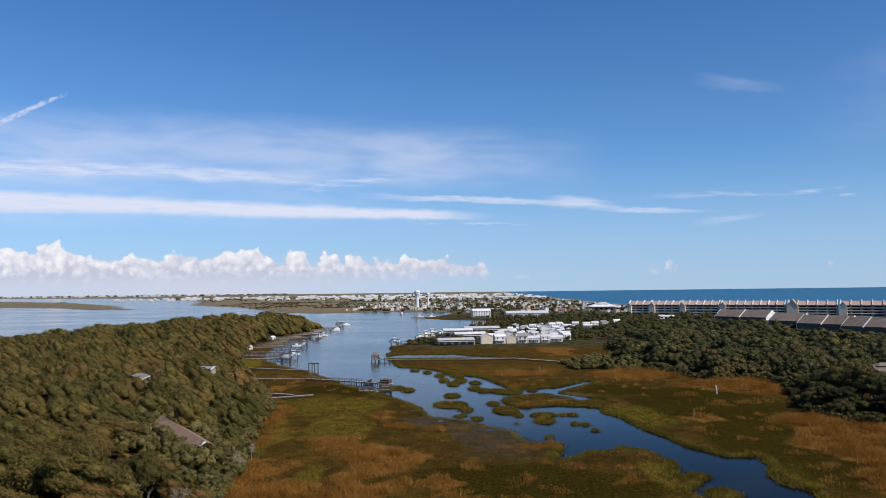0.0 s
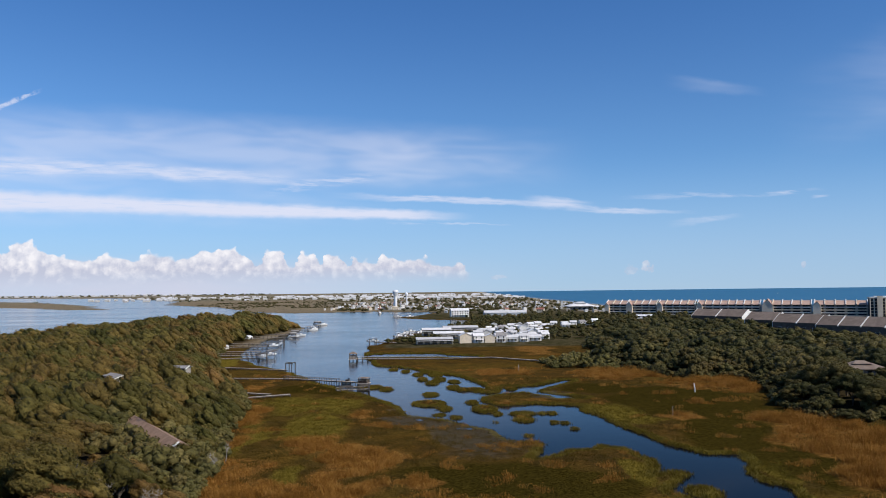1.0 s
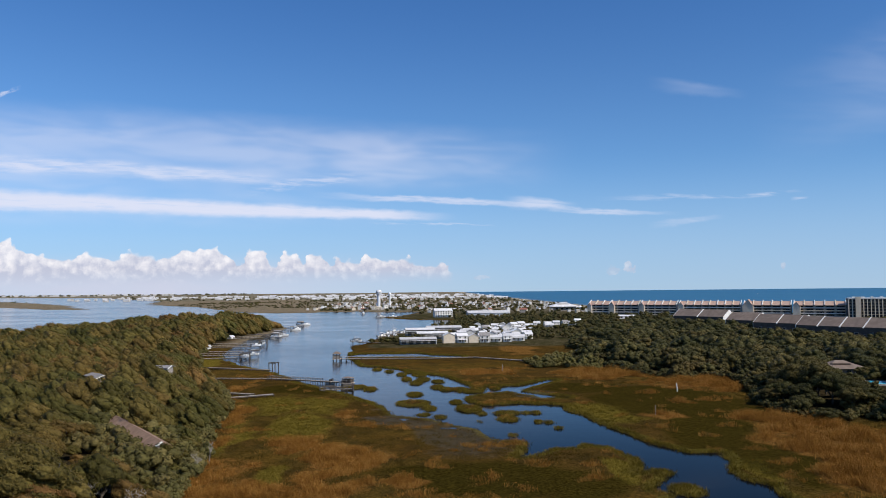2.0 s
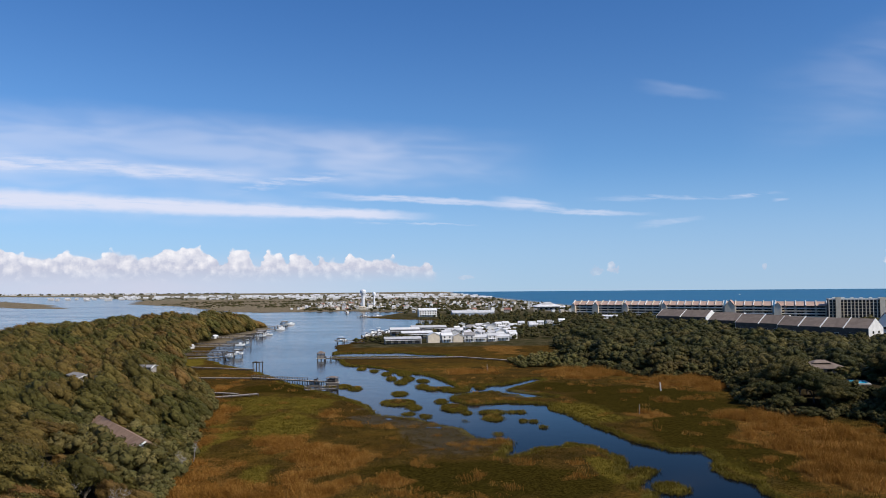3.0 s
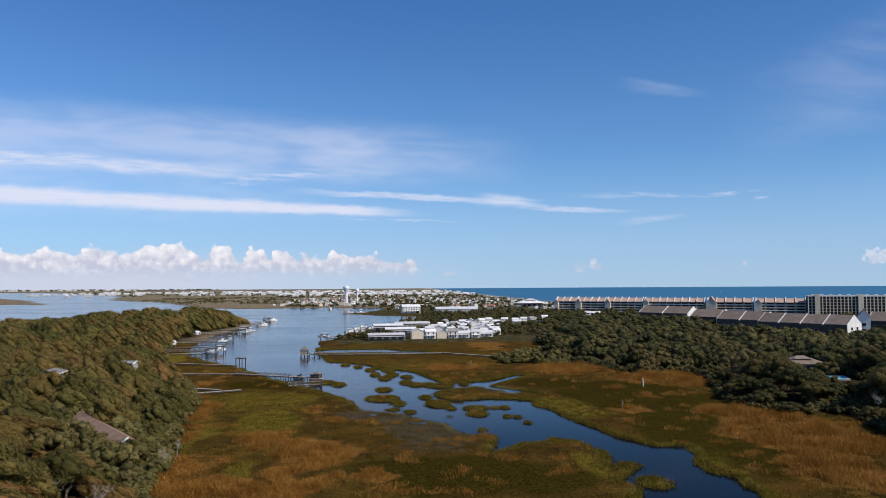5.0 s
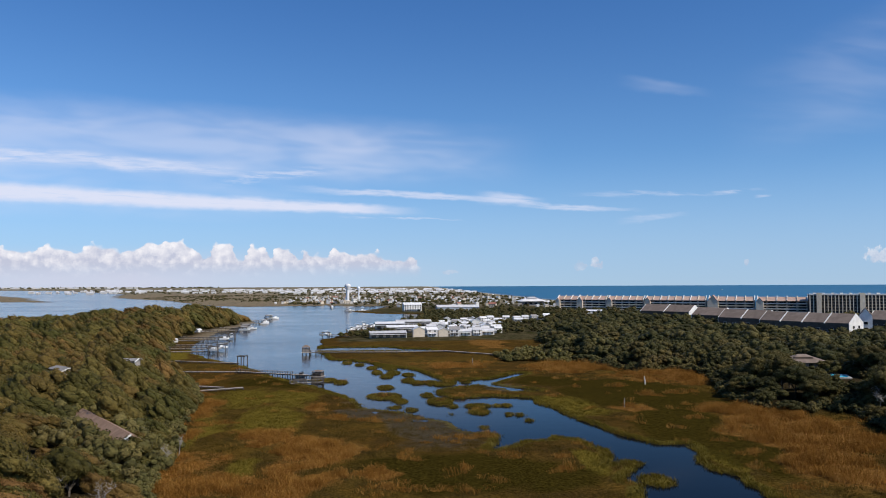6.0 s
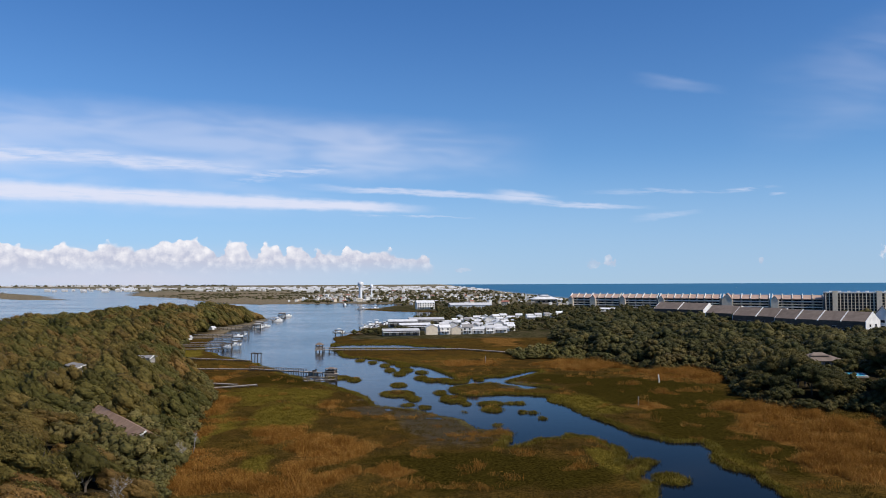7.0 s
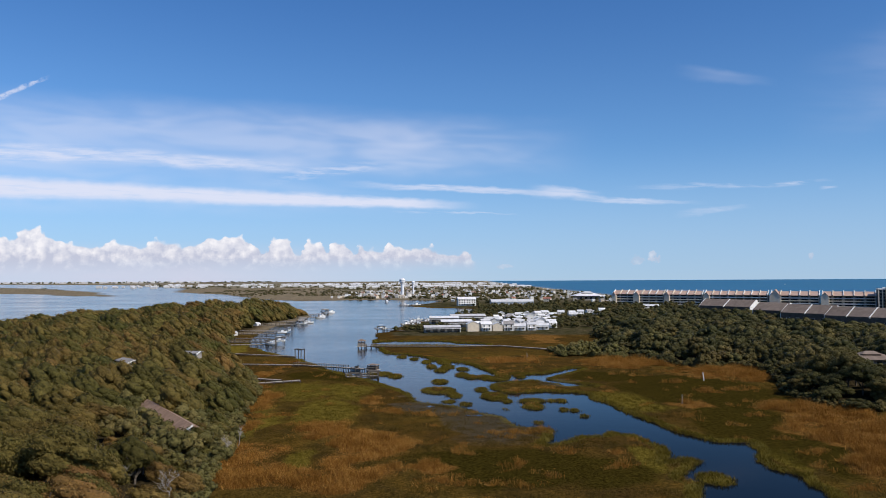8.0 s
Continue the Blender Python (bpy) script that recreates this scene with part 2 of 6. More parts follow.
def blade_material(name, stops, through=0.2):
    """Grass and reeds: every blade its own tone, and patches of a few metres."""
    m, n, b, out = surface(name)
    geo = n.add("ShaderNodeNewGeometry")
    leaf = geo.outputs["Random Per Island"]
    area = n.noise(geo.outputs["Position"], 0.16, 4.0)
    which = n.math("ADD", n.math("MULTIPLY", leaf, 0.5), n.math("MULTIPLY", n.math("SUBTRACT", area, 0.25), 0.9), clamp=True)
    c = n.ramp(which, stops)
    n.put(b.inputs["Base Color"], c)
    b.inputs["Roughness"].default_value = 0.8
    b.inputs["Specular IOR Level"].default_value = 0.03
    t = n.add("ShaderNodeBsdfTranslucent")
    n.put(t.inputs[0], c)
    mixed = n.add("ShaderNodeMixShader")
    mixed.inputs[0].default_value = through
    n.put(mixed.inputs[1], b.outputs[0])
    n.put(mixed.inputs[2], t.outputs[0])
    n.put(out.inputs[0], mixed.outputs[0])
    return m


def ground_material():
    m, n, b, out = surface("marsh and soil")
    place = n.add("ShaderNodeNewGeometry").outputs["Position"]

    def field(name):
        return n.add("ShaderNodeAttribute", attribute_name=name).outputs["Fac"]

    broad = n.noise(place, 0.022, 5.0, 0.6, 0.5)
    mid = n.noise(place, 0.11, 5.0, 0.6, 0.4)
    fine = n.noise(place, 0.9, 4.0, 0.65)
    c = n.mix(n.range(broad, 0.38, 0.64), (0.066, 0.038, 0.010), (0.090, 0.056, 0.012))
    c = n.mix(n.math("MULTIPLY", n.range(mid, 0.50, 0.70), 0.55), c, (0.118, 0.062, 0.011))
    c = n.mix(n.math("MULTIPLY", n.range(mid, 0.50, 0.34), 0.50), c, (0.030, 0.023, 0.009))

    def frayed(name, lo=0.35, hi=0.65, amount=1.3):
        v = n.math("ADD", field(name), n.math("MULTIPLY", n.math("SUBTRACT", mid, 0.5), amount))
        return n.range(v, lo, hi)

    c = n.mix(n.math("MULTIPLY", frayed("lime", 0.20, 0.90, 1.4), 0.90), c, n.mix(fine, (0.115, 0.086, 0.013), (0.170, 0.128, 0.020)))
    # darker marsh, and painted tree shade beside the eastern wood
    c = n.mix(n.math("MULTIPLY", frayed("dark", 0.15, 0.80), 0.92), c, n.mix(fine, (0.026, 0.020, 0.004), (0.042, 0.031, 0.005)))
    c = n.mix(n.math("MULTIPLY", frayed("mud", 0.35, 0.85), 0.7), c, n.mix(n.range(fine, 0.35, 0.6), (0.034, 0.026, 0.011), (0.066, 0.049, 0.019)))
    c = n.mix(frayed("reed", 0.22, 0.92), c, n.mix(n.range(fine, 0.3, 0.7), (0.110, 0.052, 0.012), (0.215, 0.108, 0.027)))
    c = n.mix(frayed("bank", 0.3, 0.7, 0.6), c, n.mix(fine, (0.080, 0.062, 0.013), (0.122, 0.096, 0.020)))
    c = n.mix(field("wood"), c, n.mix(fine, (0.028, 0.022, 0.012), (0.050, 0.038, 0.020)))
    c = n.mix(frayed("town", 0.3, 0.7, 0.7), c, n.mix(n.range(mid, 0.35, 0.65), (0.034, 0.034, 0.012), (0.085, 0.068, 0.036)))
    c = n.mix(field("sand"), c, n.mix(fine, (0.34, 0.29, 0.21), (0.46, 0.40, 0.30)))
    c = n.mix(field("wet"), c, (0.022, 0.018, 0.011))
    speck = n.range(n.noise(place, 1.7, 4.0, 0.75), 0.28, 0.72, 0.30, 1.58)
    c = n.mix(1.0, c, n.vec(speck, speck, speck), "MULTIPLY")
    n.put(b.inputs["Base Color"], c)
    soaked = frayed("mud", 0.35, 0.75)
    n.put(b.inputs["Roughness"], n.range(soaked, 0.0, 1.0, 0.95, 0.62, smooth=False))
    n.put(b.inputs["Specular IOR Level"], n.math("MULTIPLY", soaked, 0.05))
    bump(n, b, n.math("ADD", n.math("MULTIPLY", fine, 0.7), n.noise(place, 2.4, 4.0, 0.7)), 0.9, 0.35)
    return m


def water_material():
    m, n, b, out = surface("water")
    place = n.add("ShaderNodeNewGeometry").outputs["Position"]
    split = n.add("ShaderNodeSeparateXYZ")
    n.put(split.inputs[0], place)
    x, y = split.outputs[0], split.outputs[1]
    # open sea beyond the beach
    sea = n.range(x, COAST - 30.0, COAST + 60.0)
    wind = n.noise(n.vec(n.math("MULTIPLY", x, 0.35), y, 0.0), 0.014, 4.0, 0.6, 0.8)
    small = n.noise(n.vec(n.math("MULTIPLY", x, 0.6), y, 0.0), 1.6, 3.0, 0.6)
    swell = n.noise(n.vec(n.math("MULTIPLY", x, 0.5), y, 0.0), 0.22, 3.0, 0.6)
    c = n.mix(sea, (0.003, 0.005, 0.008), n.mix(wind, (0.024, 0.112, 0.200), (0.030, 0.142, 0.250)))
    n.put(b.inputs["Base Color"], c)
    b.inputs["IOR"].default_value = 1.33
    far = n.range(y, 150.0, 420.0, 0.05, 0.38)
    n.put(b.inputs["Specular IOR Level"], far)
    calm = n.range(y, 180.0, 420.0)
    rough = n.math("ADD", n.math("ADD", 0.05, n.math("MULTIPLY", calm, n.math("MULTIPLY", wind, 0.18))), n.math("MULTIPLY", sea, 0.35))
    n.put(b.inputs["Roughness"], rough)
    node = n.add("ShaderNodeBump")
    node.inputs["Distance"].default_value = 0.25
    n.put(node.inputs["Strength"], n.math("ADD", n.math("MULTIPLY", calm, 0.32), n.math("ADD", 0.05, n.math("MULTIPLY", sea, 0.5)), clamp=True))
    n.put(node.inputs["Height"], n.math("ADD", n.math("MULTIPLY", small, 0.35), swell))
    n.put(b.inputs["Normal"], node.outputs[0])
    return m


GROUND = ground_material()
WATER = water_material()
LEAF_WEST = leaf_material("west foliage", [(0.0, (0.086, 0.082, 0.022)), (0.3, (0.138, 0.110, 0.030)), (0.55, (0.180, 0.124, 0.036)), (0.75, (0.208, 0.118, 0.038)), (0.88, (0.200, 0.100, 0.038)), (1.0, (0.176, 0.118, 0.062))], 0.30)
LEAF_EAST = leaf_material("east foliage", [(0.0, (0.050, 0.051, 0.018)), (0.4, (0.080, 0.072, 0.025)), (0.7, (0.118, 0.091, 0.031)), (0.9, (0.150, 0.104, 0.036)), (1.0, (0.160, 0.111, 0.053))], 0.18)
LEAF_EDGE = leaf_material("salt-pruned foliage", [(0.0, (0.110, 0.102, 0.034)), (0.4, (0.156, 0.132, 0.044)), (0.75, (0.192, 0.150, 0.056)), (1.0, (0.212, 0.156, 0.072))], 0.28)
REED = blade_material("reed", [(0.0, (0.060, 0.027, 0.006)), (0.35, (0.20, 0.090, 0.017)), (0.65, (0.38, 0.190, 0.042)), (1.0, (0.58, 0.35, 0.11))], 0.3)
SEDGE = blade_material("marsh grass", [(0.0, (0.036, 0.024, 0.006)), (0.4, (0.070, 0.048, 0.010)), (0.75, (0.108, 0.070, 0.013)), (1.0, (0.160, 0.094, 0.020))])
CORDGRASS = blade_material("bank grass", [(0.0, (0.068, 0.052, 0.009)), (0.5, (0.126, 0.096, 0.014)), (1.0, (0.190, 0.140, 0.024))])
BARK = simple("bark", (0.075, 0.058, 0.042), (0.13, 0.11, 0.09), 0.9, 0.4, relief=0.03)
DEADWOOD = simple("bleached wood", (0.25, 0.22, 0.185), (0.36, 0.33, 0.29), 0.85, 0.5, relief=0.02)
WHITE = simple("white paint", (0.74, 0.72, 0.68), (0.62, 0.60, 0.56), 0.6, 2.5, relief=0.004, spread=0.14)
CREAM = simple("cream siding", (0.66, 0.57, 0.44), (0.56, 0.48, 0.37), 0.65, 3.0, relief=0.004)
TAN = simple("tan stucco", (0.50, 0.41, 0.29), (0.42, 0.34, 0.25), 0.8, 3.0, relief=0.006)
BLUEGREY = simple("blue-grey siding", (0.30, 0.35, 0.40), (0.38, 0.41, 0.44), 0.65, 3.0, relief=0.004)
GREYWALL = simple("grey weathered siding", (0.26, 0.23, 0.20), (0.34, 0.30, 0.26), 0.75, 2.0, relief=0.006)
BROWNWALL = simple("dark timber siding", (0.062, 0.044, 0.032), (0.095, 0.068, 0.050), 0.75, 2.0, relief=0.008)
WHITEROOF = simple("white metal roof", (0.70, 0.69, 0.68), (0.55, 0.54, 0.53), 0.5, 4.0, relief=0.004, spread=0.22)
GREYROOF = simple("grey shingle roof", (0.20, 0.19, 0.18), (0.28, 0.26, 0.245), 0.85, 2.0, relief=0.01, grain=14)
BROWNROOF = simple("brown shingle roof", (0.150, 0.112, 0.086), (0.205, 0.155, 0.120), 0.88, 3.0, relief=0.01, grain=14)
PINKROOF = simple("faded pink-brown roof", (0.34, 0.225, 0.175), (0.42, 0.295, 0.235), 0.85, 4.0, relief=0.01, grain=12)
NEARROOF = simple("weathered shingle roof", (0.190, 0.114, 0.070), (0.260, 0.165, 0.106), 0.9, 1.6, relief=0.02, grain=16)
GLASS = simple("window glass", (0.020, 0.024, 0.030), (0.035, 0.040, 0.046), 0.06, 2.0, relief=0.0, spread=0.3)
# shade of recesses and openings, put into a dark base colour
SHADEHOLE = simple("painted recess shade", (0.055, 0.048, 0.042), (0.08, 0.07, 0.062), 0.7, 2.0, relief=0.0)
TIMBER = simple("weathered dock timber", (0.30, 0.25, 0.20), (0.42, 0.37, 0.31), 0.85, 0.6, relief=0.01)
DARKTIMBER = simple("wet dark timber", (0.055, 0.045, 0.036), (0.10, 0.085, 0.07), 0.8, 0.5, relief=0.01)
HULL = simple("white gelcoat", (0.82, 0.82, 0.80), (0.74, 0.74, 0.73), 0.25, 2.0, relief=0.0, spread=0.06)
TANKPAINT = simple("white tank paint", (0.82, 0.83, 0.84), (0.74, 0.75, 0.77), 0.45, 6.0, relief=0.0)
POOLWATER = simple("blue pool water", (0.04, 0.56, 0.76), (0.08, 0.66, 0.84), 0.08, 2.0, relief=0.01, spread=0.0)
POOLWATER.node_tree.nodes["Principled BSDF"].inputs["Specular IOR Level"].default_value = 0.12
CONCRETE = simple("pale concrete", (0.46, 0.43, 0.38), (0.56, 0.53, 0.48), 0.85, 1.5, relief=0.004)
REDDISH = simple("red-brown roof", (0.26, 0.10, 0.07), (0.34, 0.15, 0.10), 0.85, 3.0, relief=0.008)

# ---- plan of the land, metres ----
MARSH_SHORE = [(-115, 762), (-114, 697), (-118, 657), (-119, 602), (-116, 538), (-110, 479), (-101, 437), (-82, 398), (-65, 377), (-56, 352), (-41, 320), (-32, 305), (-23, 291),
               (-12, 270), (-6, 253), (-3, 241), (7, 235), (13, 225), (21, 216), (23, 202), (28, 199), (31, 195), (29, 184), (26, 178), (31, 180), (36, 186), (42, 187), (45, 192),
               (50, 186), (53, 175), (52, 166), (49, 161), (54, 165), (57, 162), (53, 155), (49, 150), (49, 147), (51, 144), (45, 131)]
MARSH_BACK = [(48, 60), (40, -300), (-1200, -300), (-1200, 150), (-700, 330), (-430, 470), (-320, 560), (-290, 660), (-240, 770), (-170, 815)]
EAST_SHORE = [(-34, 467), (-31, 437), (-23, 389), (-12, 383), (-4, 373), (3, 360), (13, 347), (19, 334), (23, 322), (25, 311), (27, 303), (33, 303), (40, 300), (48, 302), (60, 320),
              (62, 316), (49, 298), (45, 291), (49, 276), (57, 270), (49, 271), (45, 282), (39, 289), (29, 281), (22, 275), (22, 264), (27, 255), (39, 259), (47, 256), (51, 253),
              (51, 243), (54, 236), (60, 199), (62, 192), (64, 187), (67, 180), (74, 179), (73, 171), (69, 162), (69, 155), (72, 149), (70, 143), (71, 139), (70, 134)]
EAST_BACK = [(78, 60), (90, -300), (2600, -300), (2600, 250), (900, 830), (560, 950), (400, 1030), (350, 1267), (345, 1800), (345, 2436), (348, 3200), (365, 4900)]
TOWN_SHORE = [(-4900, 4900), (-4900, 4300), (-2600, 4250), (-1400, 3500), (-800, 2500), (-623, 1887), (-444, 1657), (-276, 1278), (-197, 1198), (-76, 1234), (27, 1171), (-10, 1029), (-28, 980), (4, 921), (51, 893), (50, 813),
              (17, 723), (-11, 644), (-23, 579), (-27, 540), (-36, 521), (-32, 472)]
BAR = [(-1335, 1943), (-1053, 1826), (-900, 1763), (-734, 1574), (-611, 1527), (-859, 1998), (-1248, 2553), (-1754, 3040), (-2648, 3852), (-3400, 3900), (-2200, 2500)]
# small islands of marsh grass: x, y, half width, half depth
ISLETS = [(4, 285, 3.4, 6.4), (3, 263, 6.5, 8.3), (8, 252, 2.8, 6.0), (6, 240, 2.3, 3.6), (11, 235, 2.1, 4.4), (21, 250, 4.8, 8.9), (24, 240, 1.7, 3.7), (18, 264, 2.5, 5.0),
          (32, 240, 4.6, 3.6), (31, 230, 3.4, 6.3), (38, 240, 1.5, 2.7), (41, 240, 1.7, 2.7), (39, 224, 1.3, 2.8), (42, 223, 1.2, 2.4), (43, 214, 1.0, 2.2)]
ISLETS += [(22, 226, 0.8, 3.4), (29, 205, 1.7, 4.0), (22, 207, 0.8, 2.0), (1, 331, 2.1, 6.8), (5, 318, 2.8, 7.8), (8, 330, 2.6, 6.9), (7, 348, 3.3, 7.7), (13, 304, 2.9, 7.3),
           (16, 297, 2.8, 5.6), (21, 297, 3.8, 4.9), (26, 292, 5.1, 6.7), (29, 299, 2.8, 4.3), (35, 297, 2.1, 4.9), (-13, 301, 2.7, 6.5), (-20, 308, 5.9, 5.3)]
ISLETS += [(-13, 372, 2.4, 5.0), (-7, 362, 2.2, 4.6), (14, 321, 2.4, 5.0), (-21, 390, 1.2, 4.8), (21, 290, 0.7, 4.0), (-1, 349, 2.2, 5.8), (3, 359, 2.3, 6.1), (25, 186, 0.6, 1.1), (54.5, 147.5, 3.7, 5.5)]
WEST_WOOD = [(-30, 60), (-38, 120), (-41, 139), (-44, 160), (-46, 181), (-52, 209), (-55, 241), (-59, 264), (-70, 301), (-85, 339), (-101, 388), (-119, 454), (-130, 533), (-131, 589), (-127, 657), (-119, 704),
             (-118, 755), (-170, 805), (-235, 762), (-284, 655), (-314, 556), (-425, 463), (-690, 324), (-1180, 145), (-1180, -290), (-30, -290)]
EAST_WOOD = [(86, 392), (88, 372), (93, 362), (98, 350), (105, 330), (110, 315), (132, 322), (134, 299), (128, 280), (116, 246), (115, 226), (122, 214), (139, 220), (137, 208), (129, 183), (124, 150), (128, 60), (500, 60),
             (620, 300), (640, 540), (430, 590), (330, 600), (225, 655), (165, 655), (150, 600), (140, 560), (112, 540), (104, 470), (112, 430), (84, 405)]


# narrow side creeks: course and half width
CREEKS = [([(12, 306), (24, 297), (38, 300), (48, 303), (61, 320)], 2.6), ([(40, 290), (46, 281), (57, 270)], 2.0), ([(-20, 446), (2, 445)], 13.0), ([(2, 442), (26, 433)], 8.0)]


def vnoise(x, y, size, seed=0):
    """Smooth value noise in 0..1 over the plan, with features of that size."""
    x, y = np.asarray(x, float) / size, np.asarray(y, float) / size
    ix, iy = np.floor(x).astype(np.int64), np.floor(y).astype(np.int64)
    fx, fy = x - ix, y - iy
    fx, fy = fx * fx * (3 - 2 * fx), fy * fy * (3 - 2 * fy)

    def lattice(a, b):
        k = (a * 374761393 + b * 668265263 + seed * 982451653) & 0x7FFFFFFF
        k = ((k ^ (k >> 13)) * 1274126177) & 0x7FFFFFFF
        return ((k ^ (k >> 16)) & 0xFFFF) / 65535.0

    top = lattice(ix, iy) * (1 - fx) + lattice(ix + 1, iy) * fx
    low = lattice(ix, iy + 1) * (1 - fx) + lattice(ix + 1, iy + 1) * fx
    return top * (1 - fy) + low * fy


def fbm(x, y, size, octaves=4, seed=0):
    total, weight, power = 0.0, 0.0, 1.0
    for k in range(octaves):
        total = total + power * vnoise(x, y, size / 2 ** k, seed + 17 * k)
        weight += power
        power *= 0.5
    return total / weight


def inside_by(x, y, outline):
    """Metres by which the places lie inside an outline; negative outside."""
    best = np.full(x.shape, 1e12)
    odd = np.zeros(x.shape, bool)
    for (ax, ay), (bx, by) in zip(outline, outline[1:] + outline[:1]):
        dx, dy = bx - ax, by - ay
        s = np.clip(((x - ax) * dx + (y - ay) * dy) / (dx * dx + dy * dy), 0, 1)
        best = np.minimum(best, (x - ax - s * dx) ** 2 + (y - ay - s * dy) ** 2)
        if dy:
            odd ^= ((ay > y) != (by > y)) & (x < ax + (y - ay) / dy * dx)
    return np.where(odd, 1, -1) * np.sqrt(best)


def island(x, y, cx, cy, rx, ry):
    return (1 - np.sqrt(((x - cx) / rx) ** 2 + ((y - cy) / ry) ** 2)) * min(rx, ry)


def land_by(x, y):
    """Metres inside the land, with frayed shores."""
    wob = (fbm(x, y, 9.0, 3, 3) - 0.5) * 5.0 * np.clip(y / 250, 0.6, 3.0)
    d = inside_by(x, y, MARSH_SHORE + MARSH_BACK)
    for outline in (EAST_SHORE + EAST_BACK + TOWN_SHORE, BAR):
        d = np.maximum(d, inside_by(x, y, outline))
    d = d + wob * 0.6
    for line, half in CREEKS:
        cut = np.full(x.shape, 1e9)
        for (ax, ay), (bx, by) in zip(line, line[1:]):
            s = np.clip(((x - ax) * (bx - ax) + (y - ay) * (by - ay)) / ((bx - ax) ** 2 + (by - ay) ** 2), 0, 1)
            cut = np.minimum(cut, np.hypot(x - ax - s * (bx - ax), y - ay - s * (by - ay)))
        d = np.minimum(d, cut - half + wob * 0.15)
    for cx, cy, rx, ry in ISLETS:
        rx, ry = rx * 0.86, ry * 0.86
        near = (np.abs(x - cx) < rx * 2) & (np.abs(y - cy) < ry * 2)
        if near.any():
            d[near] = np.maximum(d[near], island(x[near], y[near], cx, cy, rx, ry) + wob[near] * 0.18)
    return d


def smooth(a, b, x):
    t = np.clip((x - a) / (b - a), 0, 1)
    return t * t * (3 - 2 * t)


def blob(x, y, cx, cy, rx, ry, edge=0.5):
    r = np.sqrt(((x - cx) / rx) ** 2 + ((y - cy) / ry) ** 2)
    return smooth(1 + edge, 1 - edge, r)


def height_at(x, y):
    x, y = np.atleast_1d(np.asarray(x, float)), np.atleast_1d(np.asarray(y, float))
    d = land_by(x, y)
    z = -0.9 + 1.30 * smooth(-1.6, 1.0, d)
    wood = np.maximum(inside_by(x, y, WEST_WOOD), inside_by(x, y, EAST_WOOD))
    far = smooth(470, 560, y) * (x > -60)
    flat = np.maximum(blob(x, y, 17, 212, 14, 24), blob(x, y, 2, 236, 8, 14))
    z = z - flat * (d > -1) * (0.26 + 0.40 * (fbm(x, y, 7.0, 3, 61) - 0.42))
    z = z + 2.3 * blob(x, y, 166, 262, 15, 15)
    z = z + smooth(0, 28, wood) * (1.6 + 3.5 * fbm(x, y, 90, 2, 9)) * (d > 0) + far * smooth(2, 30, d) * 1.2
    return z


def ground_axis(lo, hi, fine_lo, fine_hi, step, growth):
    a = list(np.arange(fine_lo, fine_hi, step))
    s, v = step, fine_lo
    while v > lo:
        s *= growth
        v -= s
        a.insert(0, max(v, lo))
    s, v = step, a[-1]
    while v < hi:
        s *= growth
        v += s
        a.append(min(v, hi))
    return np.array(a)


def sheet(name, xs, ys, zz, material):
    nx, ny = len(xs), len(ys)
    gx, gy = np.meshgrid(xs, ys)
    co = np.stack([gx.ravel(), gy.ravel(), zz.ravel()], 1).astype(np.float32)
    i = (np.arange(ny - 1)[:, None] * nx + np.arange(nx - 1)[None, :]).ravel()
    quads = np.stack([i, i + 1, i + nx + 1, i + nx], 1)
    return grid_mesh(name, co, quads, material)


def grid_mesh(name, co, quads, material):
    me = bpy.data.meshes.new(name)
    k = quads.shape[1]
    me.vertices.add(len(co)), me.loops.add(quads.size), me.polygons.add(len(quads))
    me.vertices.foreach_set("co", co.ravel())
    me.loops.foreach_set("vertex_index", quads.ravel().astype(np.int32))
    me.polygons.foreach_set("loop_start", (np.arange(len(quads)) * k).astype(np.int32))
    me.update(calc_edges=True)
    if material:
        me.materials.append(material)
    return me


XS = ground_axis(-4950, 4950, -140, 180, 1.15, 1.06)
YS = ground_axis(-320, 4900, 118, 400, 1.35, 1.02)

# ---- ground and water ----
# zones of growth, mud and darker tone in the plan: x, y, half width, half depth
REED_BEDS = [(-54, 234, 5, 17), (-48, 198, 4, 24), (-42, 164, 5, 20), (-26, 194, 5, 14), (-16, 179, 9, 17), (-18, 166, 4, 8), (-34, 148, 7, 9), (-18, 151, 16, 6.5), (2, 150, 4, 5), (-16, 242, 4, 7),
             (104, 186, 12, 32), (97, 160, 8, 25), (108, 212, 8, 11), (117, 216, 9, 13), (105, 172, 14, 22), (115, 196, 12, 18), (94, 149, 10, 14),
             (89, 348, 18, 26), (115, 299, 18, 18), (38, 354, 14, 16), (70, 474, 11, 34), (78, 225, 6, 9), (-63, 305, 5, 16)]
LIME_BEDS = [(61, 236, 10, 22), (-42, 260, 11, 17), (-45, 204, 5, 26), (-31, 161, 4, 9), (-30, 222, 9, 24), (-26, 262, 9, 18), (73, 166, 4, 12), (48, 167, 4, 10), (-104, 424, 7, 30)]
MUD_BEDS = [(16, 209, 15, 27), (-2, 234, 10, 16), (45, 282, 8, 10)]
# dark marsh, plus shade of the eastern trees painted into the ground colour
DARK_SHADED_BEDS = [(103, 258, 14, 28), (92, 266, 12, 20), (14, 159, 20, 16), (-40, 303, 13, 22), (69, 293, 17, 17), (84, 216, 9, 14), (104, 236, 12, 22), (80, 250, 12, 26), (82, 186, 12, 40), (36, 158, 12, 14), (88, 276, 20, 18), (78, 206, 8, 14), (98, 226, 12, 10), (75, 262, 10, 12), (93, 232, 21, 40)]


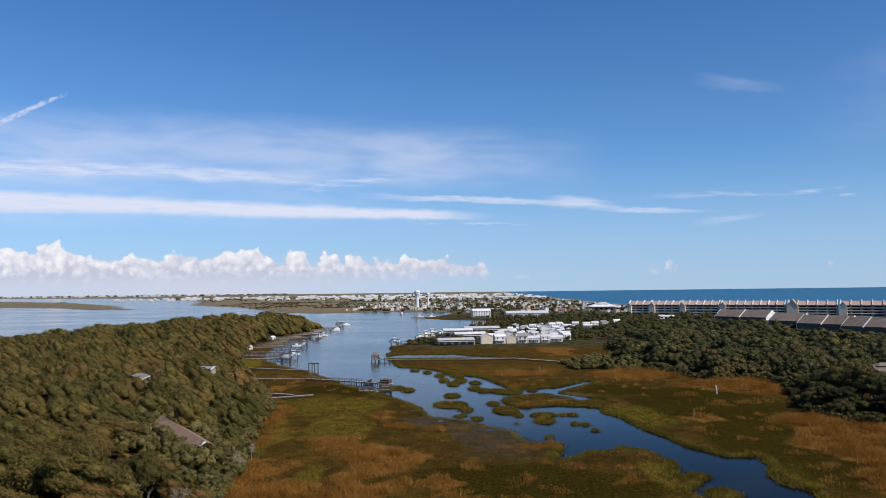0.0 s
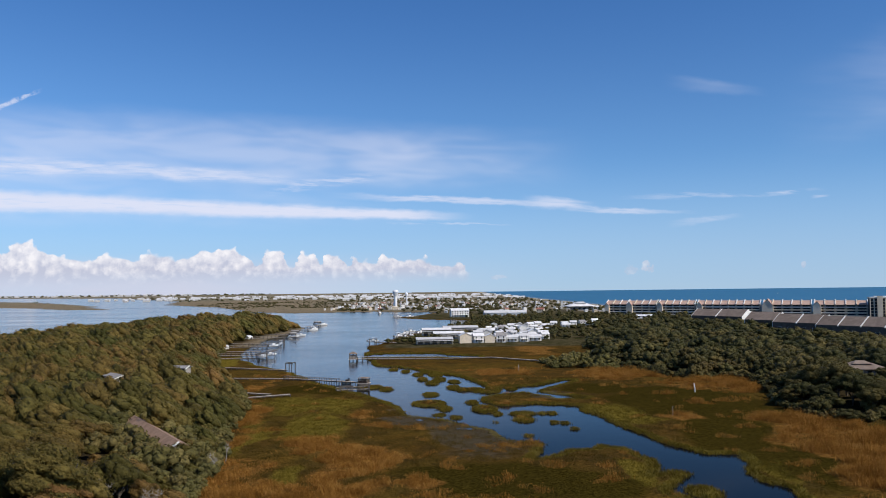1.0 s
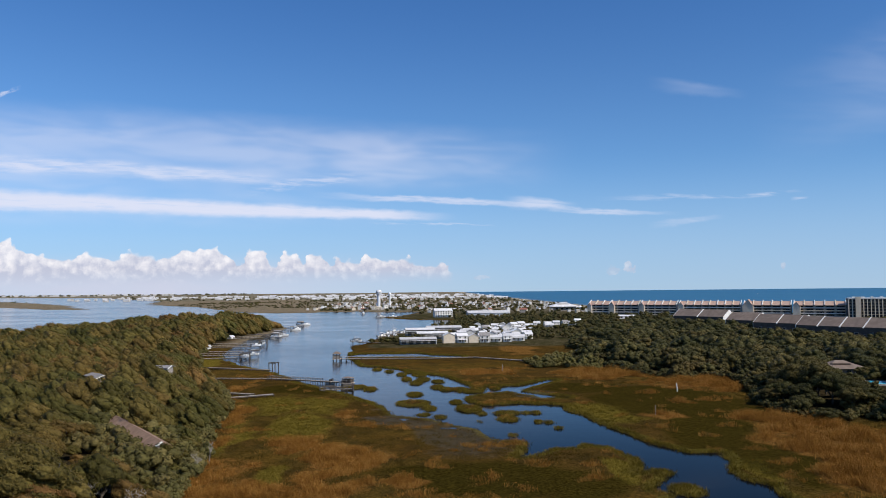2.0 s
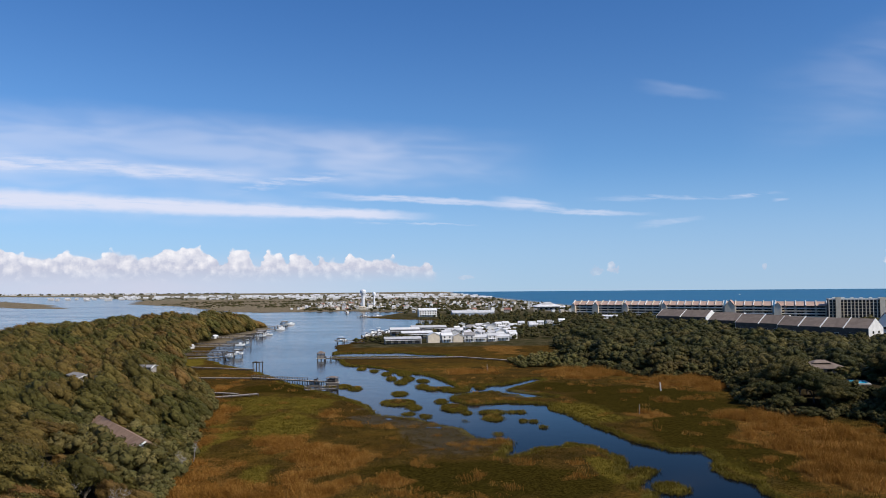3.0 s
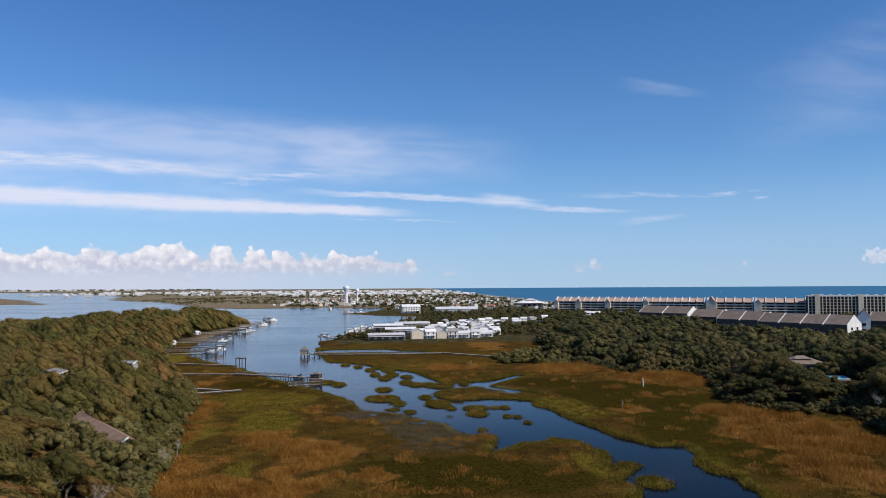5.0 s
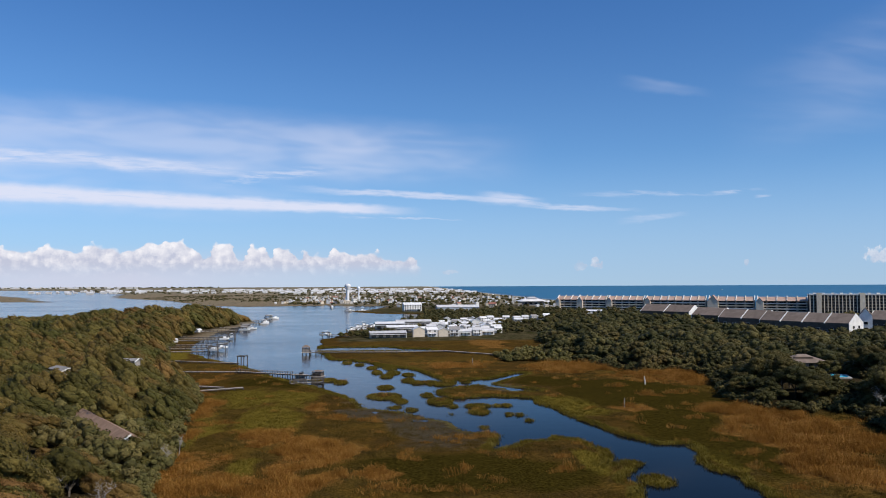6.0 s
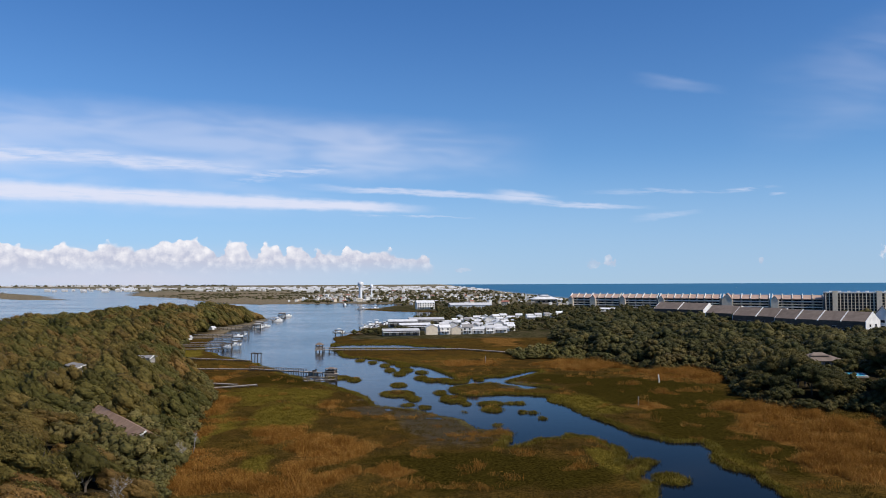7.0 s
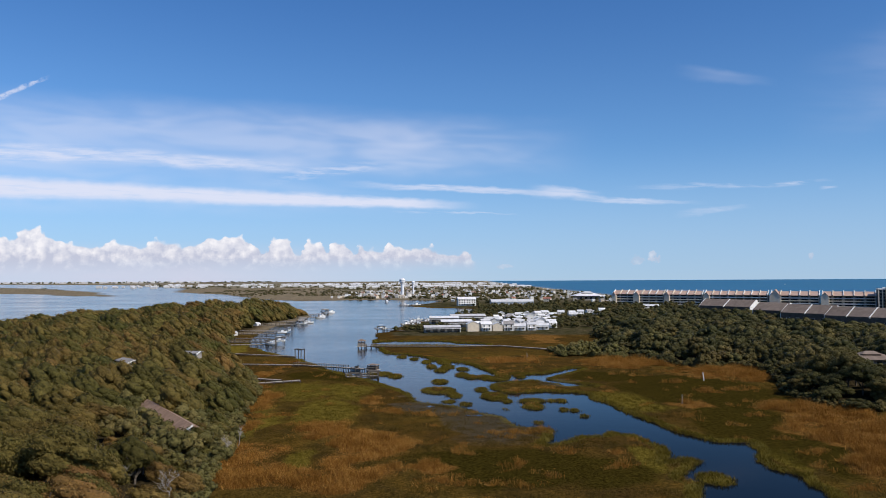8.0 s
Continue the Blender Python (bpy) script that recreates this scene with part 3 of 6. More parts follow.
def beds(x, y, table):
    v = np.zeros(x.shape)
    x, y = x + (fbm(x, y, 16.0, 3, 41) - 0.5) * 14, y + (fbm(x, y, 20.0, 3, 43) - 0.5) * 30
    for cx, cy, rx, ry in table:
        near = (np.abs(x - cx) < 2 * rx) & (np.abs(y - cy) < 2 * ry)
        v[near] = np.maximum(v[near], blob(x[near], y[near], cx, cy, rx, ry))
    return v


def zones(x, y):
    d = land_by(x, y)
    west, east = inside_by(x, y, WEST_WOOD), inside_by(x, y, EAST_WOOD)
    town = smooth(470, 520, y) * smooth(-70, -40, x) * smooth(4, 16, d) + smooth(1500, 1900, y) * smooth(-330, -200, x) + smooth(2300, 2500, y)
    docks = smooth(500, 560, y) * smooth(800, 740, y) * (x < -95) * (x > -160) * smooth(18, 4, d)
    return {
        "reed": beds(x, y, REED_BEDS), "lime": beds(x, y, LIME_BEDS), "mud": beds(x, y, MUD_BEDS), "dark": beds(x, y, DARK_SHADED_BEDS),
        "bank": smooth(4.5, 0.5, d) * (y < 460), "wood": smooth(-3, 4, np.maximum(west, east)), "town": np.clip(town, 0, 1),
        # beyond 1000 m all ground goes paler: sandy flats, with haze put into the colour
        "sand": np.maximum(smooth(60, 15, np.abs(x - COAST)) * (y > 1000) * (d > -3) * 0.9, 0.38 * smooth(1000, 1300, y)) + 0.32 * docks, "wet": smooth(0.9, -0.2, d) * (1 - 0.8 * docks),
    }


def sheet_with_zones():
    gx, gy = np.meshgrid(XS, YS)
    gx, gy = gx.ravel(), gy.ravel()
    zz = height_at(gx, gy)
    zz = zz + (fbm(gx, gy, 5.0, 3, 21) - 0.5) * 0.35 * (zz > 0.2) * (gy < 480)
    ob = new("ground", sheet("ground", XS, YS, zz, GROUND))
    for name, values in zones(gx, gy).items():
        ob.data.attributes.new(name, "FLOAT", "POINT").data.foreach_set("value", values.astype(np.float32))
    ob.data.polygons.foreach_set("use_smooth", np.ones(len(ob.data.polygons), bool))
    return tagged(ob, "brown and olive salt marsh, wooded banks and sandy town ground", "ground", kind="structure")


sheet_with_zones()
water = new("water", sheet("water", np.array([-4950.0, 4950.0]), np.array([-320.0, 4900.0]), np.zeros(4), WATER))
tagged(water, "blue creek, sound and open sea with light ripples", "water", kind="structure")


# ---- grass and reeds ----
def tufts(name, x, y, z, tall, wide, blades, material, rng, spread=0.5, lean=0.35):
    """Bundles of narrow blades that stand on the ground, as one mesh."""
    k = len(x)
    count = k * blades
    bx = np.repeat(x, blades) + rng.normal(0, spread, count)
    by = np.repeat(y, blades) + rng.normal(0, spread, count)
    bz = np.repeat(z, blades)
    h = np.repeat(tall, blades) * rng.uniform(0.6, 1.15, count)
    turn = rng.uniform(0, 2 * math.pi, count)
    w = wide * rng.uniform(0.6, 1.3, count)
    ux, uy = np.cos(turn) * w, np.sin(turn) * w
    lx, ly = rng.normal(0, lean, count) * h - 0.12 * h, rng.normal(0, lean, count) * h
    co = np.empty((count, 3, 3), np.float32)
    co[:, 0] = np.stack([bx - ux, by - uy, bz - 0.15], 1)
    co[:, 1] = np.stack([bx + ux, by + uy, bz - 0.15], 1)
    co[:, 2] = np.stack([bx + lx, by + ly, bz + h], 1)
    ob = new(name, grid_mesh(name, co.reshape(-1, 3), np.arange(count * 3).reshape(-1, 3), material))
    return ob


def plumes(x, y, z, tall, rng):
    """Feathery heads of the reeds, small plates at all angles."""
    pick = rng.integers(0, len(x), int(len(x) * 6))
    k = len(pick)
    p = np.stack([x[pick] + rng.normal(0, 0.6, k), y[pick] + rng.normal(0, 0.6, k), z[pick] + tall[pick] * rng.uniform(0.45, 0.95, k)], 1)
    nrm = rng.normal(0, 1, (k, 3))
    nrm /= np.linalg.norm(nrm, axis=1)[:, None]
    t = np.cross(nrm, rng.normal(0, 1, (k, 3)))
    t /= np.linalg.norm(t, axis=1)[:, None]
    s = np.cross(nrm, t)
    r = rng.uniform(0.08, 0.20, (k, 1))
    co = np.stack([p - t * r, p - s * r * 0.5, p + t * r, p + s * r * 0.5], 1)
    ob = new("reed_plumes", grid_mesh("reed_plumes", co.reshape(-1, 3).astype(np.float32), np.arange(k * 4).reshape(-1, 4), REED))
    tagged(ob, "feathery tan and orange heads of dry reeds", "reeds", kind="stuff")


def scatter(rng, box, count):
    x0, x1, y0, y1 = box
    return rng.uniform(x0, x1, count), rng.uniform(y0, y1, count)


def sow():
    rng = np.random.default_rng(11)
    x, y = scatter(rng, (-75, 145, 128, 380), 90000)
    d = land_by(x, y)
    wood = np.maximum(inside_by(x, y, WEST_WOOD), inside_by(x, y, EAST_WOOD))
    v = beds(x, y, REED_BEDS) + (fbm(x, y, 6.0, 4, 5) - 0.5) * 2.6
    near = np.clip((y - 130) / 160, 0, 1)
    keep = (d > 0.6) & (wood < 1.5) & (v > 0.42 + 0.5 * rng.uniform(0, 1, len(x))) & (rng.uniform(0, 1, len(x)) < 1 - 0.45 * near)
    rx, ry = x[keep], y[keep]
    tall = 0.35 + (0.95 + 0.5 * (rx > 70)) * np.clip(v[keep] - 0.2, 0, 1.2) * (0.3 + 1.4 * fbm(rx, ry, 4.0, 2, 77)) + rng.uniform(-0.2, 0.3, keep.sum())
    ob = tufts("reed_bed", rx, ry, height_at(rx, ry), tall * 1.05, 0.055, 16, REED, rng, 0.62, 0.45)
    tagged(ob, "dry orange-brown reeds standing in the marsh", "reeds", kind="stuff")
    plumes(rx, ry, height_at(rx, ry), tall, rng)
    keep = (d > 0.4) & (wood < 1.0) & (v < 0.55) & (y < 330) & (rng.uniform(0, 1, len(x)) < 0.75 * (1 - 0.4 * near)) & (beds(x, y, MUD_BEDS) < rng.uniform(0.3, 1.6, len(x)))
    keep &= (fbm(x, y, 3.0, 2, 8) > 0.40) & (beds(x, y, LIME_BEDS) < rng.uniform(0.3, 0.9, len(x))) & (beds(x, y, DARK_SHADED_BEDS) < rng.uniform(0.1, 0.6, len(x)))
    rx, ry = x[keep], y[keep]
    ob = tufts("marsh_grass", rx, ry, height_at(rx, ry), np.full(len(rx), 0.42), 0.06, 12, SEDGE, rng, 0.60, 0.6)
    tagged(ob, "low olive-brown marsh grass in loose tussocks", "grass", kind="stuff")
    x, y = scatter(rng, (-60, 110, 130, 470), 150000)
    d = land_by(x, y)
    mud, lime = beds(x, y, MUD_BEDS), beds(x, y, LIME_BEDS)
    keep = (d > 0.0) & (d < 2.6) & (rng.uniform(0, 1, len(x)) < 1.1 - d / 3.0) & (mud < rng.uniform(0.0, 0.8, len(x)))
    keep |= (d > 2.6) & (lime > rng.uniform(0.3, 2.4, len(x))) & (y < 330) & (np.maximum(inside_by(x, y, WEST_WOOD), inside_by(x, y, EAST_WOOD)) < 0)
    rx, ry = x[keep], y[keep]
    ob = tufts("bank_grass", rx, ry, height_at(rx, ry), np.full(len(rx), 0.55), 0.08, 10, CORDGRASS, rng, 0.45, 0.7)
    tagged(ob, "yellow-green cordgrass along the creek banks and islets", "grass", kind="stuff")


sow()

# ---- trees ----
def link(name, me, parent=None, label=""):
    ob = new(name, me)
    if parent:
        ob.parent = parent
    return tagged(ob, label)


def ball(steps):
    """Unit ball of triangles: its points and faces."""
    bm = bmesh.new()
    bmesh.ops.create_icosphere(bm, subdivisions=steps, radius=1.0)
    co = np.array([v.co[:] for v in bm.verts])
    faces = np.array([[v.index for v in f.verts] for f in bm.faces])
    bm.free()
    return co, faces


BALL = ball(1)


def crown_arrays(rng, leaves, radius, base, top, leaf, lobes=16, shear=0.0):
    """A crown of uneven rounded boughs, swept by the wind where shear is given, with loose leaves all over them."""
    a = np.arange(lobes) * 2.39996 + rng.uniform(-0.5, 0.5, lobes) + rng.uniform(0, 6.28)
    up = np.clip(np.linspace(-0.25, 1.0, lobes) + rng.uniform(-0.10, 0.10, lobes), -0.3, 1.0)
    side = np.sqrt(np.clip(1 - up * up, 0, 1))
    out = rng.uniform(0.48, 0.80, lobes)
    mid, half = 0.5 * (base + top), 0.5 * (top - base)
    centre = np.stack([np.cos(a) * side * out * radius, np.sin(a) * side * out * radius, mid + up * out * half * 0.95], 1)
    size = rng.uniform(0.17, 0.40, lobes) * (18 / lobes) ** 0.4
    # one broad mass in the middle carries the boughs
    centre, size = np.vstack([[0, 0, mid - 0.1 * half], centre]), np.append(0.72, size)
    sweep = np.array([-0.62, 0.0, 0.42]) if shear else np.zeros(3)
    unit, faces = BALL
    co, tris = [], []
    spread = np.array([radius, radius, half])
    for k in range(lobes + 1):
        rough = 1 + rng.normal(0, 0.13, (len(unit), 1))
        p = unit * rough
        if k:
            p = p + np.outer(p @ np.array([-0.8, 0.0, 0.6]), sweep)
        tris.append(faces + k * len(unit))
        co.append(centre[k] + p * size[k] * 0.86 * spread)
    chance = size[1:] ** 2 / (size[1:] ** 2).sum()
    pick = 1 + rng.choice(lobes, leaves, p=chance)
    d = rng.normal(0, 1, (leaves, 3))
    d[:, 2] += 0.3
    d /= np.linalg.norm(d, axis=1)[:, None]
    reach = d + np.outer(d @ np.array([-0.8, 0.0, 0.6]), sweep)
    p = centre[pick] + reach * size[pick, None] * rng.uniform(0.82, 1.18, (leaves, 1)) * spread
    nrm = d + rng.normal(0, 0.34, (leaves, 3))
    nrm /= np.linalg.norm(nrm, axis=1)[:, None]
    t = np.cross(nrm, rng.normal(0, 1, (leaves, 3)))
    t /= np.linalg.norm(t, axis=1)[:, None]
    s = np.cross(nrm, t)
    k = leaf * rng.uniform(0.6, 1.25, (leaves, 1))
    foliage = np.stack([p - t * k - s * k * 0.4, p + t * k - s * k * 0.4, p + s * k * 0.8], 1).reshape(-1, 3)
    n = (lobes + 1) * len(unit)
    co = np.concatenate(co + [foliage])
    co[:, 0] += (co[:, 2] - base) * shear
    return co, np.concatenate(tris + [np.arange(leaves * 3).reshape(-1, 3) + n])


def leafy_mesh(name, co, tris, material):
    me = grid_mesh(name, co.astype(np.float32), tris, material)
    me.polygons.foreach_set("use_smooth", np.ones(len(tris), bool))
    return me


def limb(bm, p, q, r0, r1, sides=6):
    p, q = Vector(p), Vector(q)
    turn = (q - p).to_track_quat("Z", "Y").to_matrix()
    rings = []
    for at, r in ((p, r0), (p.lerp(q, 0.5) + Vector((r0 * 0.4, -r0 * 0.3, 0)), (r0 + r1) / 2), (q, r1)):
        rings.append([bm.verts.new(at + turn @ Vector((math.cos(2 * math.pi * k / sides) * r, math.sin(2 * math.pi * k / sides) * r, 0))) for k in range(sides)])
    for a, b in zip(rings, rings[1:]):
        for k in range(sides):
            bm.faces.new((a[k], a[(k + 1) % sides], b[(k + 1) % sides], b[k]))
    bm.faces.new(rings[-1])


def mesh_of(name, bm, material):
    me = bpy.data.meshes.new(name)
    bm.to_mesh(me)
    bm.free()
    me.materials.append(material)
    return me


def trunk_mesh(rng, base, radius, top):
    bm = bmesh.new()
    limb(bm, (0, 0, -1.2), (0.2, 0.1, base + 0.6), 0.30, 0.20, 7)
    for k in range(5):
        a = 2 * math.pi * k / 5 + rng.uniform(-0.4, 0.4)
        limb(bm, (0.1, 0.05, base * rng.uniform(0.55, 0.95)), (math.cos(a) * radius * 0.6, math.sin(a) * radius * 0.6, base + (top - base) * rng.uniform(0.45, 0.75)), 0.14, 0.05, 5)
    return mesh_of("trunk", bm, BARK)


def make_tree(rng, name, radius, base, top, leaves, leaf, material, shear):
    tree = new(name)
    link("trunk", trunk_mesh(rng, base, radius, top), tree)
    co, tris = crown_arrays(rng, leaves, radius, base, top, leaf, int(rng.integers(24, 36)), shear)
    link("crown", leafy_mesh("crown", co, tris, material), tree)
    return tree


def grow_points(rng, outline, spacing, box, jitter=0.42, inset=0.3):
    x0, x1, y0, y1 = box
    gx, gy = np.meshgrid(np.arange(x0, x1, spacing), np.arange(y0, y1, spacing))
    gx, gy = gx.ravel() + rng.uniform(-jitter, jitter, gx.size) * spacing, gy.ravel() + rng.uniform(-jitter, jitter, gy.size) * spacing
    d = inside_by(gx, gy, outline)
    keep = (d > inset) & (gx > -0.64 * gy - 22) & (gx < 0.76 * gy + 22)
    return gx[keep], gy[keep], d[keep]


# clearings for roofs and yards: x, y, radius
CLEARINGS = [(-76, 207, 4.5), (-71, 200, 4.8), (-67, 193, 4.8), (-63, 186, 4.8), (-59, 180, 4.8), (-55, 174, 4.6), (-88, 286, 4.6), (-102, 265, 4.6),
             (170, 294, 11), (165, 284, 8), (160, 275, 7), (163, 254, 10), (158, 246, 8), (153, 237, 7), (147, 228, 7), (141, 220, 6), (296, 440, 9), (-135, 602, 9), (-132, 616, 8)]


def open_ground(x, y):
    free = np.ones(x.shape, bool)
    for cx, cy, r in CLEARINGS:
        free &= (x - cx) ** 2 + (y - cy) ** 2 > r * r
    for cx, cy, length, turn in ROWS_OF_HOUSES:
        a = radians(turn)
        along, across = (x - cx) * math.cos(a) + (y - cy) * math.sin(a), -(x - cx) * math.sin(a) + (y - cy) * math.cos(a)
        free &= (np.abs(along) > length / 2 + 5) | (np.abs(across) > 14)
    return free


# places where the trees stay low: x, y, radius
LOW_SPOTS = [(-78, 200, 7), (-73, 192, 7), (-68, 184, 7), (-63, 176, 7), (-58, 168, 7), (-52, 163, 7), (-48, 155, 7), (-58, 158, 7), (-66, 170, 6), (-87, 279, 4), (-99, 257, 4),
             (152, 258, 8), (157, 268, 8), (146, 246, 7), (164, 280, 7), (172, 281, 8), (168, 271, 8), (179, 286, 8)]


def kept_low(x, y):
    return any((x - a) ** 2 + (y - b) ** 2 < r * r for a, b, r in LOW_SPOTS)


# the long row houses: x, y, length, turn in degrees
ROWS_OF_HOUSES = [(246, 622, 46, -55), (250, 550, 24, -56), (255, 506, 34, -56), (270, 457, 56, -58), (343, 452, 60, -58)]


def plant(seed, name, outline, spacing, box, material, count, label, group, size, leafy, shear):
    rng = np.random.default_rng(seed)
    x, y, d = grow_points(rng, outline, spacing, box)
    free = open_ground(x, y)
    x, y, d = x[free], y[free], d[free]
    z = height_at(x, y)
    order = np.argsort(np.hypot(x, y * 1.0))
    near, far = order[:count], order[count:]
    far = far[(y[far] < 380) | (rng.uniform(0, 1, len(far)) < 0.66)]
    kinds = [make_tree(rng, name, size * rng.uniform(0.9, 1.15), 2.4 * rng.uniform(0.6, 1.2), 8.6 * rng.uniform(0.9, 1.15), leafy, 0.20, material, shear) for _ in range(8)]
    for i, k in enumerate(near):
        edge = 0.72 + 0.28 * min(1.0, d[k] / 16)
        s = edge * rng.uniform(0.80, 1.15) * (0.68 + 0.64 * float(fbm(x[k], y[k], 24.0, 2, 91))) * (0.52 if kept_low(x[k], y[k]) else 1.0)
        m = Matrix.Translation((x[k], y[k], z[k] - (1.3 if d[k] < 6 else 0.1))) @ Matrix.Rotation(rng.uniform(-0.7, 0.7) if shear else rng.uniform(0, 6.28), 4, "Z") @ Matrix.Diagonal((s, s * rng.uniform(0.9, 1.15), s * rng.uniform(0.85, 1.30), 1))
        ob = kinds[i] if i < len(kinds) else copy_thing(kinds[i % len(kinds)], m)
        ob.matrix_basis = m
        tagged(ob, label, "tree", group)
    # the woods farther off, as one mass of crowns
    verts, faces, tint, base = [], [], [], 0
    low = [[crown_arrays(rng, n, size * 1.05, -1.4, 8.8, leaf, lobes, shear) for _ in range(6)] for n, leaf, lobes in ((880, 0.31, 18), (460, 0.42, 14), (220, 0.60, 12))]
    for i, k in enumerate(far):
        co, quads = low[0 if y[k] < 320 else 1 if y[k] < 480 else 2][i % 6]
        edge = 0.72 + 0.28 * min(1.0, d[k] / 16)
        s = edge * rng.uniform(0.85, 1.15) * (0.68 + 0.64 * float(fbm(x[k], y[k], 24.0, 2, 91))) * (1.16 if y[k] > 380 else 1.0) * (0.52 if kept_low(x[k], y[k]) else 1.0)
        a = rng.uniform(-0.7, 0.7) if shear else rng.uniform(0, 6.28)
        ca, sa = math.cos(a) * s, math.sin(a) * s
        p = np.stack([co[:, 0] * ca - co[:, 1] * sa + x[k], co[:, 0] * sa + co[:, 1] * ca + y[k], co[:, 2] * s * rng.uniform(0.85, 1.28) * (0.80 - 0.15 * smooth(360, 420, y[k]) if x[k] > 0 else 1.0 - 0.42 * smooth(140, 330, -x[k])) + z[k] - (1.2 if d[k] < 6 else 0.4)], 1)
        verts.append(p), faces.append(quads + base), tint.append(np.full(len(p), rng.uniform(0, 1)))
        base += len(p)
    me = leafy_mesh(name + "_wood", np.concatenate(verts), np.concatenate(faces), material)
    me.attributes.new("tint", "FLOAT", "POINT").data.foreach_set("value", np.concatenate(tint).astype(np.float32))
    tagged(new("woodland", me), label.replace("tree", "woodland"), "woodland", kind="stuff")


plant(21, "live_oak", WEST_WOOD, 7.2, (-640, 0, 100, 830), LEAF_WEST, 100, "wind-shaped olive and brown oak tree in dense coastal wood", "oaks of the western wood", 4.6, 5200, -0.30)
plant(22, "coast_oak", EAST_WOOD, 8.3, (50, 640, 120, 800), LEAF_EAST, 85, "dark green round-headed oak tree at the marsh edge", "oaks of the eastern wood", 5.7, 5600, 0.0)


# ---- undergrowth along the edges of the woods ----
def undergrowth(seed, outline, box, material, label, extra=()):
    rng = np.random.default_rng(seed)
    x, y, d = grow_points(rng, outline, 2.6, box, 0.5, -1.2)
    edge = d < 4.5
    x, y, d = x[edge], y[edge], d[edge]
    x, y = np.append(x, [p[0] for p in extra]), np.append(y, [p[1] for p in extra])
    big = np.append(np.zeros(len(d)), [p[2] for p in extra])
    z = height_at(x, y)
    kinds = [crown_arrays(rng, 210, 4.2, -0.6, 6.2, 0.44, 9) for _ in range(5)]
    verts, faces, tint, base = [], [], [], 0
    for i in range(len(x)):
        co, quads = kinds[i % 5]
        s = big[i] if big[i] else rng.uniform(0.26, 0.52)
        a = rng.uniform(0, 6.28)
        p = np.stack([(co[:, 0] * math.cos(a) - co[:, 1] * math.sin(a)) * s + x[i], (co[:, 0] * math.sin(a) + co[:, 1] * math.cos(a)) * s + y[i], co[:, 2] * s + z[i] - 0.2], 1)
        verts.append(p), faces.append(quads + base), tint.append(np.full(len(p), rng.uniform(0, 1)))
        base += len(p)
    me = leafy_mesh("shrubs", np.concatenate(verts), np.concatenate(faces), material)
    me.attributes.new("tint", "FLOAT", "POINT").data.foreach_set("value", np.concatenate(tint).astype(np.float32))
    tagged(new("shrubs", me), label, "shrubs", kind="stuff")


# shrubs close to the long house and the pool: x, y, size
BY_HOUSE = [(-54.5, 184, 0.95), (-58, 190, 0.95), (-62, 196, 0.95), (-66, 203, 0.95), (-71, 209, 0.95), (-51, 178, 0.9), (-77, 211, 0.95), (-81, 207, 0.95), (-78, 203, 0.85), (-58, 196, 0.9), (-66, 209, 0.95),
            (-51.5, 168.0, 0.92), (-48.5, 169.5, 0.88), (-54.5, 166.0, 0.96), (-57.5, 167.5, 0.94), (-59, 170, 1.0), (-62, 174.5, 1.02), (-64.5, 179, 1.02), (-67.5, 183.5, 0.98), (-70.5, 188, 0.90), (-73.5, 193, 0.72),
            (-45, 170, 0.80), (-48.5, 160, 0.60), (-54, 158, 0.66), (-60, 164, 0.66), (-44, 163, 0.66), (-57, 160, 0.6), (-65, 172, 0.6), (-78, 191, 0.8), (-76, 184, 0.85), (-81, 187, 0.8), (-73, 178, 0.8), (-70, 183, 0.75), (-82, 196, 0.8), (-68, 177, 0.75), (-86, 200, 0.8), (-72, 190, 0.7), (-51, 155, 0.6), (-46, 153, 0.6)]
BY_BOARDWALK = [(66, 384, 0.75), (71, 376, 0.8), (76, 381, 0.85), (80, 372, 0.8), (86, 366, 0.8), (74, 391, 0.8), (82, 387, 0.95), (90, 377, 0.95), (87, 394, 1.0), (70, 369, 0.6), (78, 364, 0.65), (92, 366, 0.85), (80, 398, 0.9)]
BY_POOL = [(156, 247, 0.40), (158, 245, 0.26), (162, 243, 0.22), (169, 247, 0.44), (154, 245, 0.45), (168, 252, 0.5), (157, 251, 0.5), (156, 258, 0.55), (169, 259, 0.55), (160, 247, 0.34), (165, 286, 0.5), (168, 285, 0.55), (171, 285, 0.5), (174, 286, 0.55), (177, 288, 0.55), (162, 287, 0.5), (173, 249, 0.6), (156, 240, 0.5), (150, 236, 0.5), (147, 230, 0.5), (153, 240, 0.5), (156, 234, 0.5),
           (145, 226, 0.5), (151, 228, 0.52), (158, 238, 0.5), (161, 242, 0.45), (165, 241, 0.5), (162, 236, 0.5), (169, 242, 0.5), (141, 224, 0.5),
           (138, 218, 0.75), (141, 216, 0.7), (146, 216, 0.8), (150, 219, 0.75), (153, 224, 0.75), (134, 228, 0.7), (139, 230, 0.75), (144, 233, 0.75), (148, 212, 0.8), (135, 214, 0.5), (144, 220, 0.55), (138, 212, 0.5), (133, 220, 0.5), (147, 222, 0.55), (143, 227, 0.5), (136, 224, 0.5), (149, 225, 0.5)]
undergrowth(41, WEST_WOOD, (-140, -36, 120, 480), LEAF_EDGE, "low grey-green shrubs along the edge of the western wood", BY_HOUSE)
undergrowth(43, [(62, 392), (64, 366), (76, 368), (88, 354), (96, 360), (90, 384), (80, 402)], (58, 100, 350, 410), LEAF_EDGE, "pale olive bushes at the end of the boardwalk", BY_BOARDWALK)
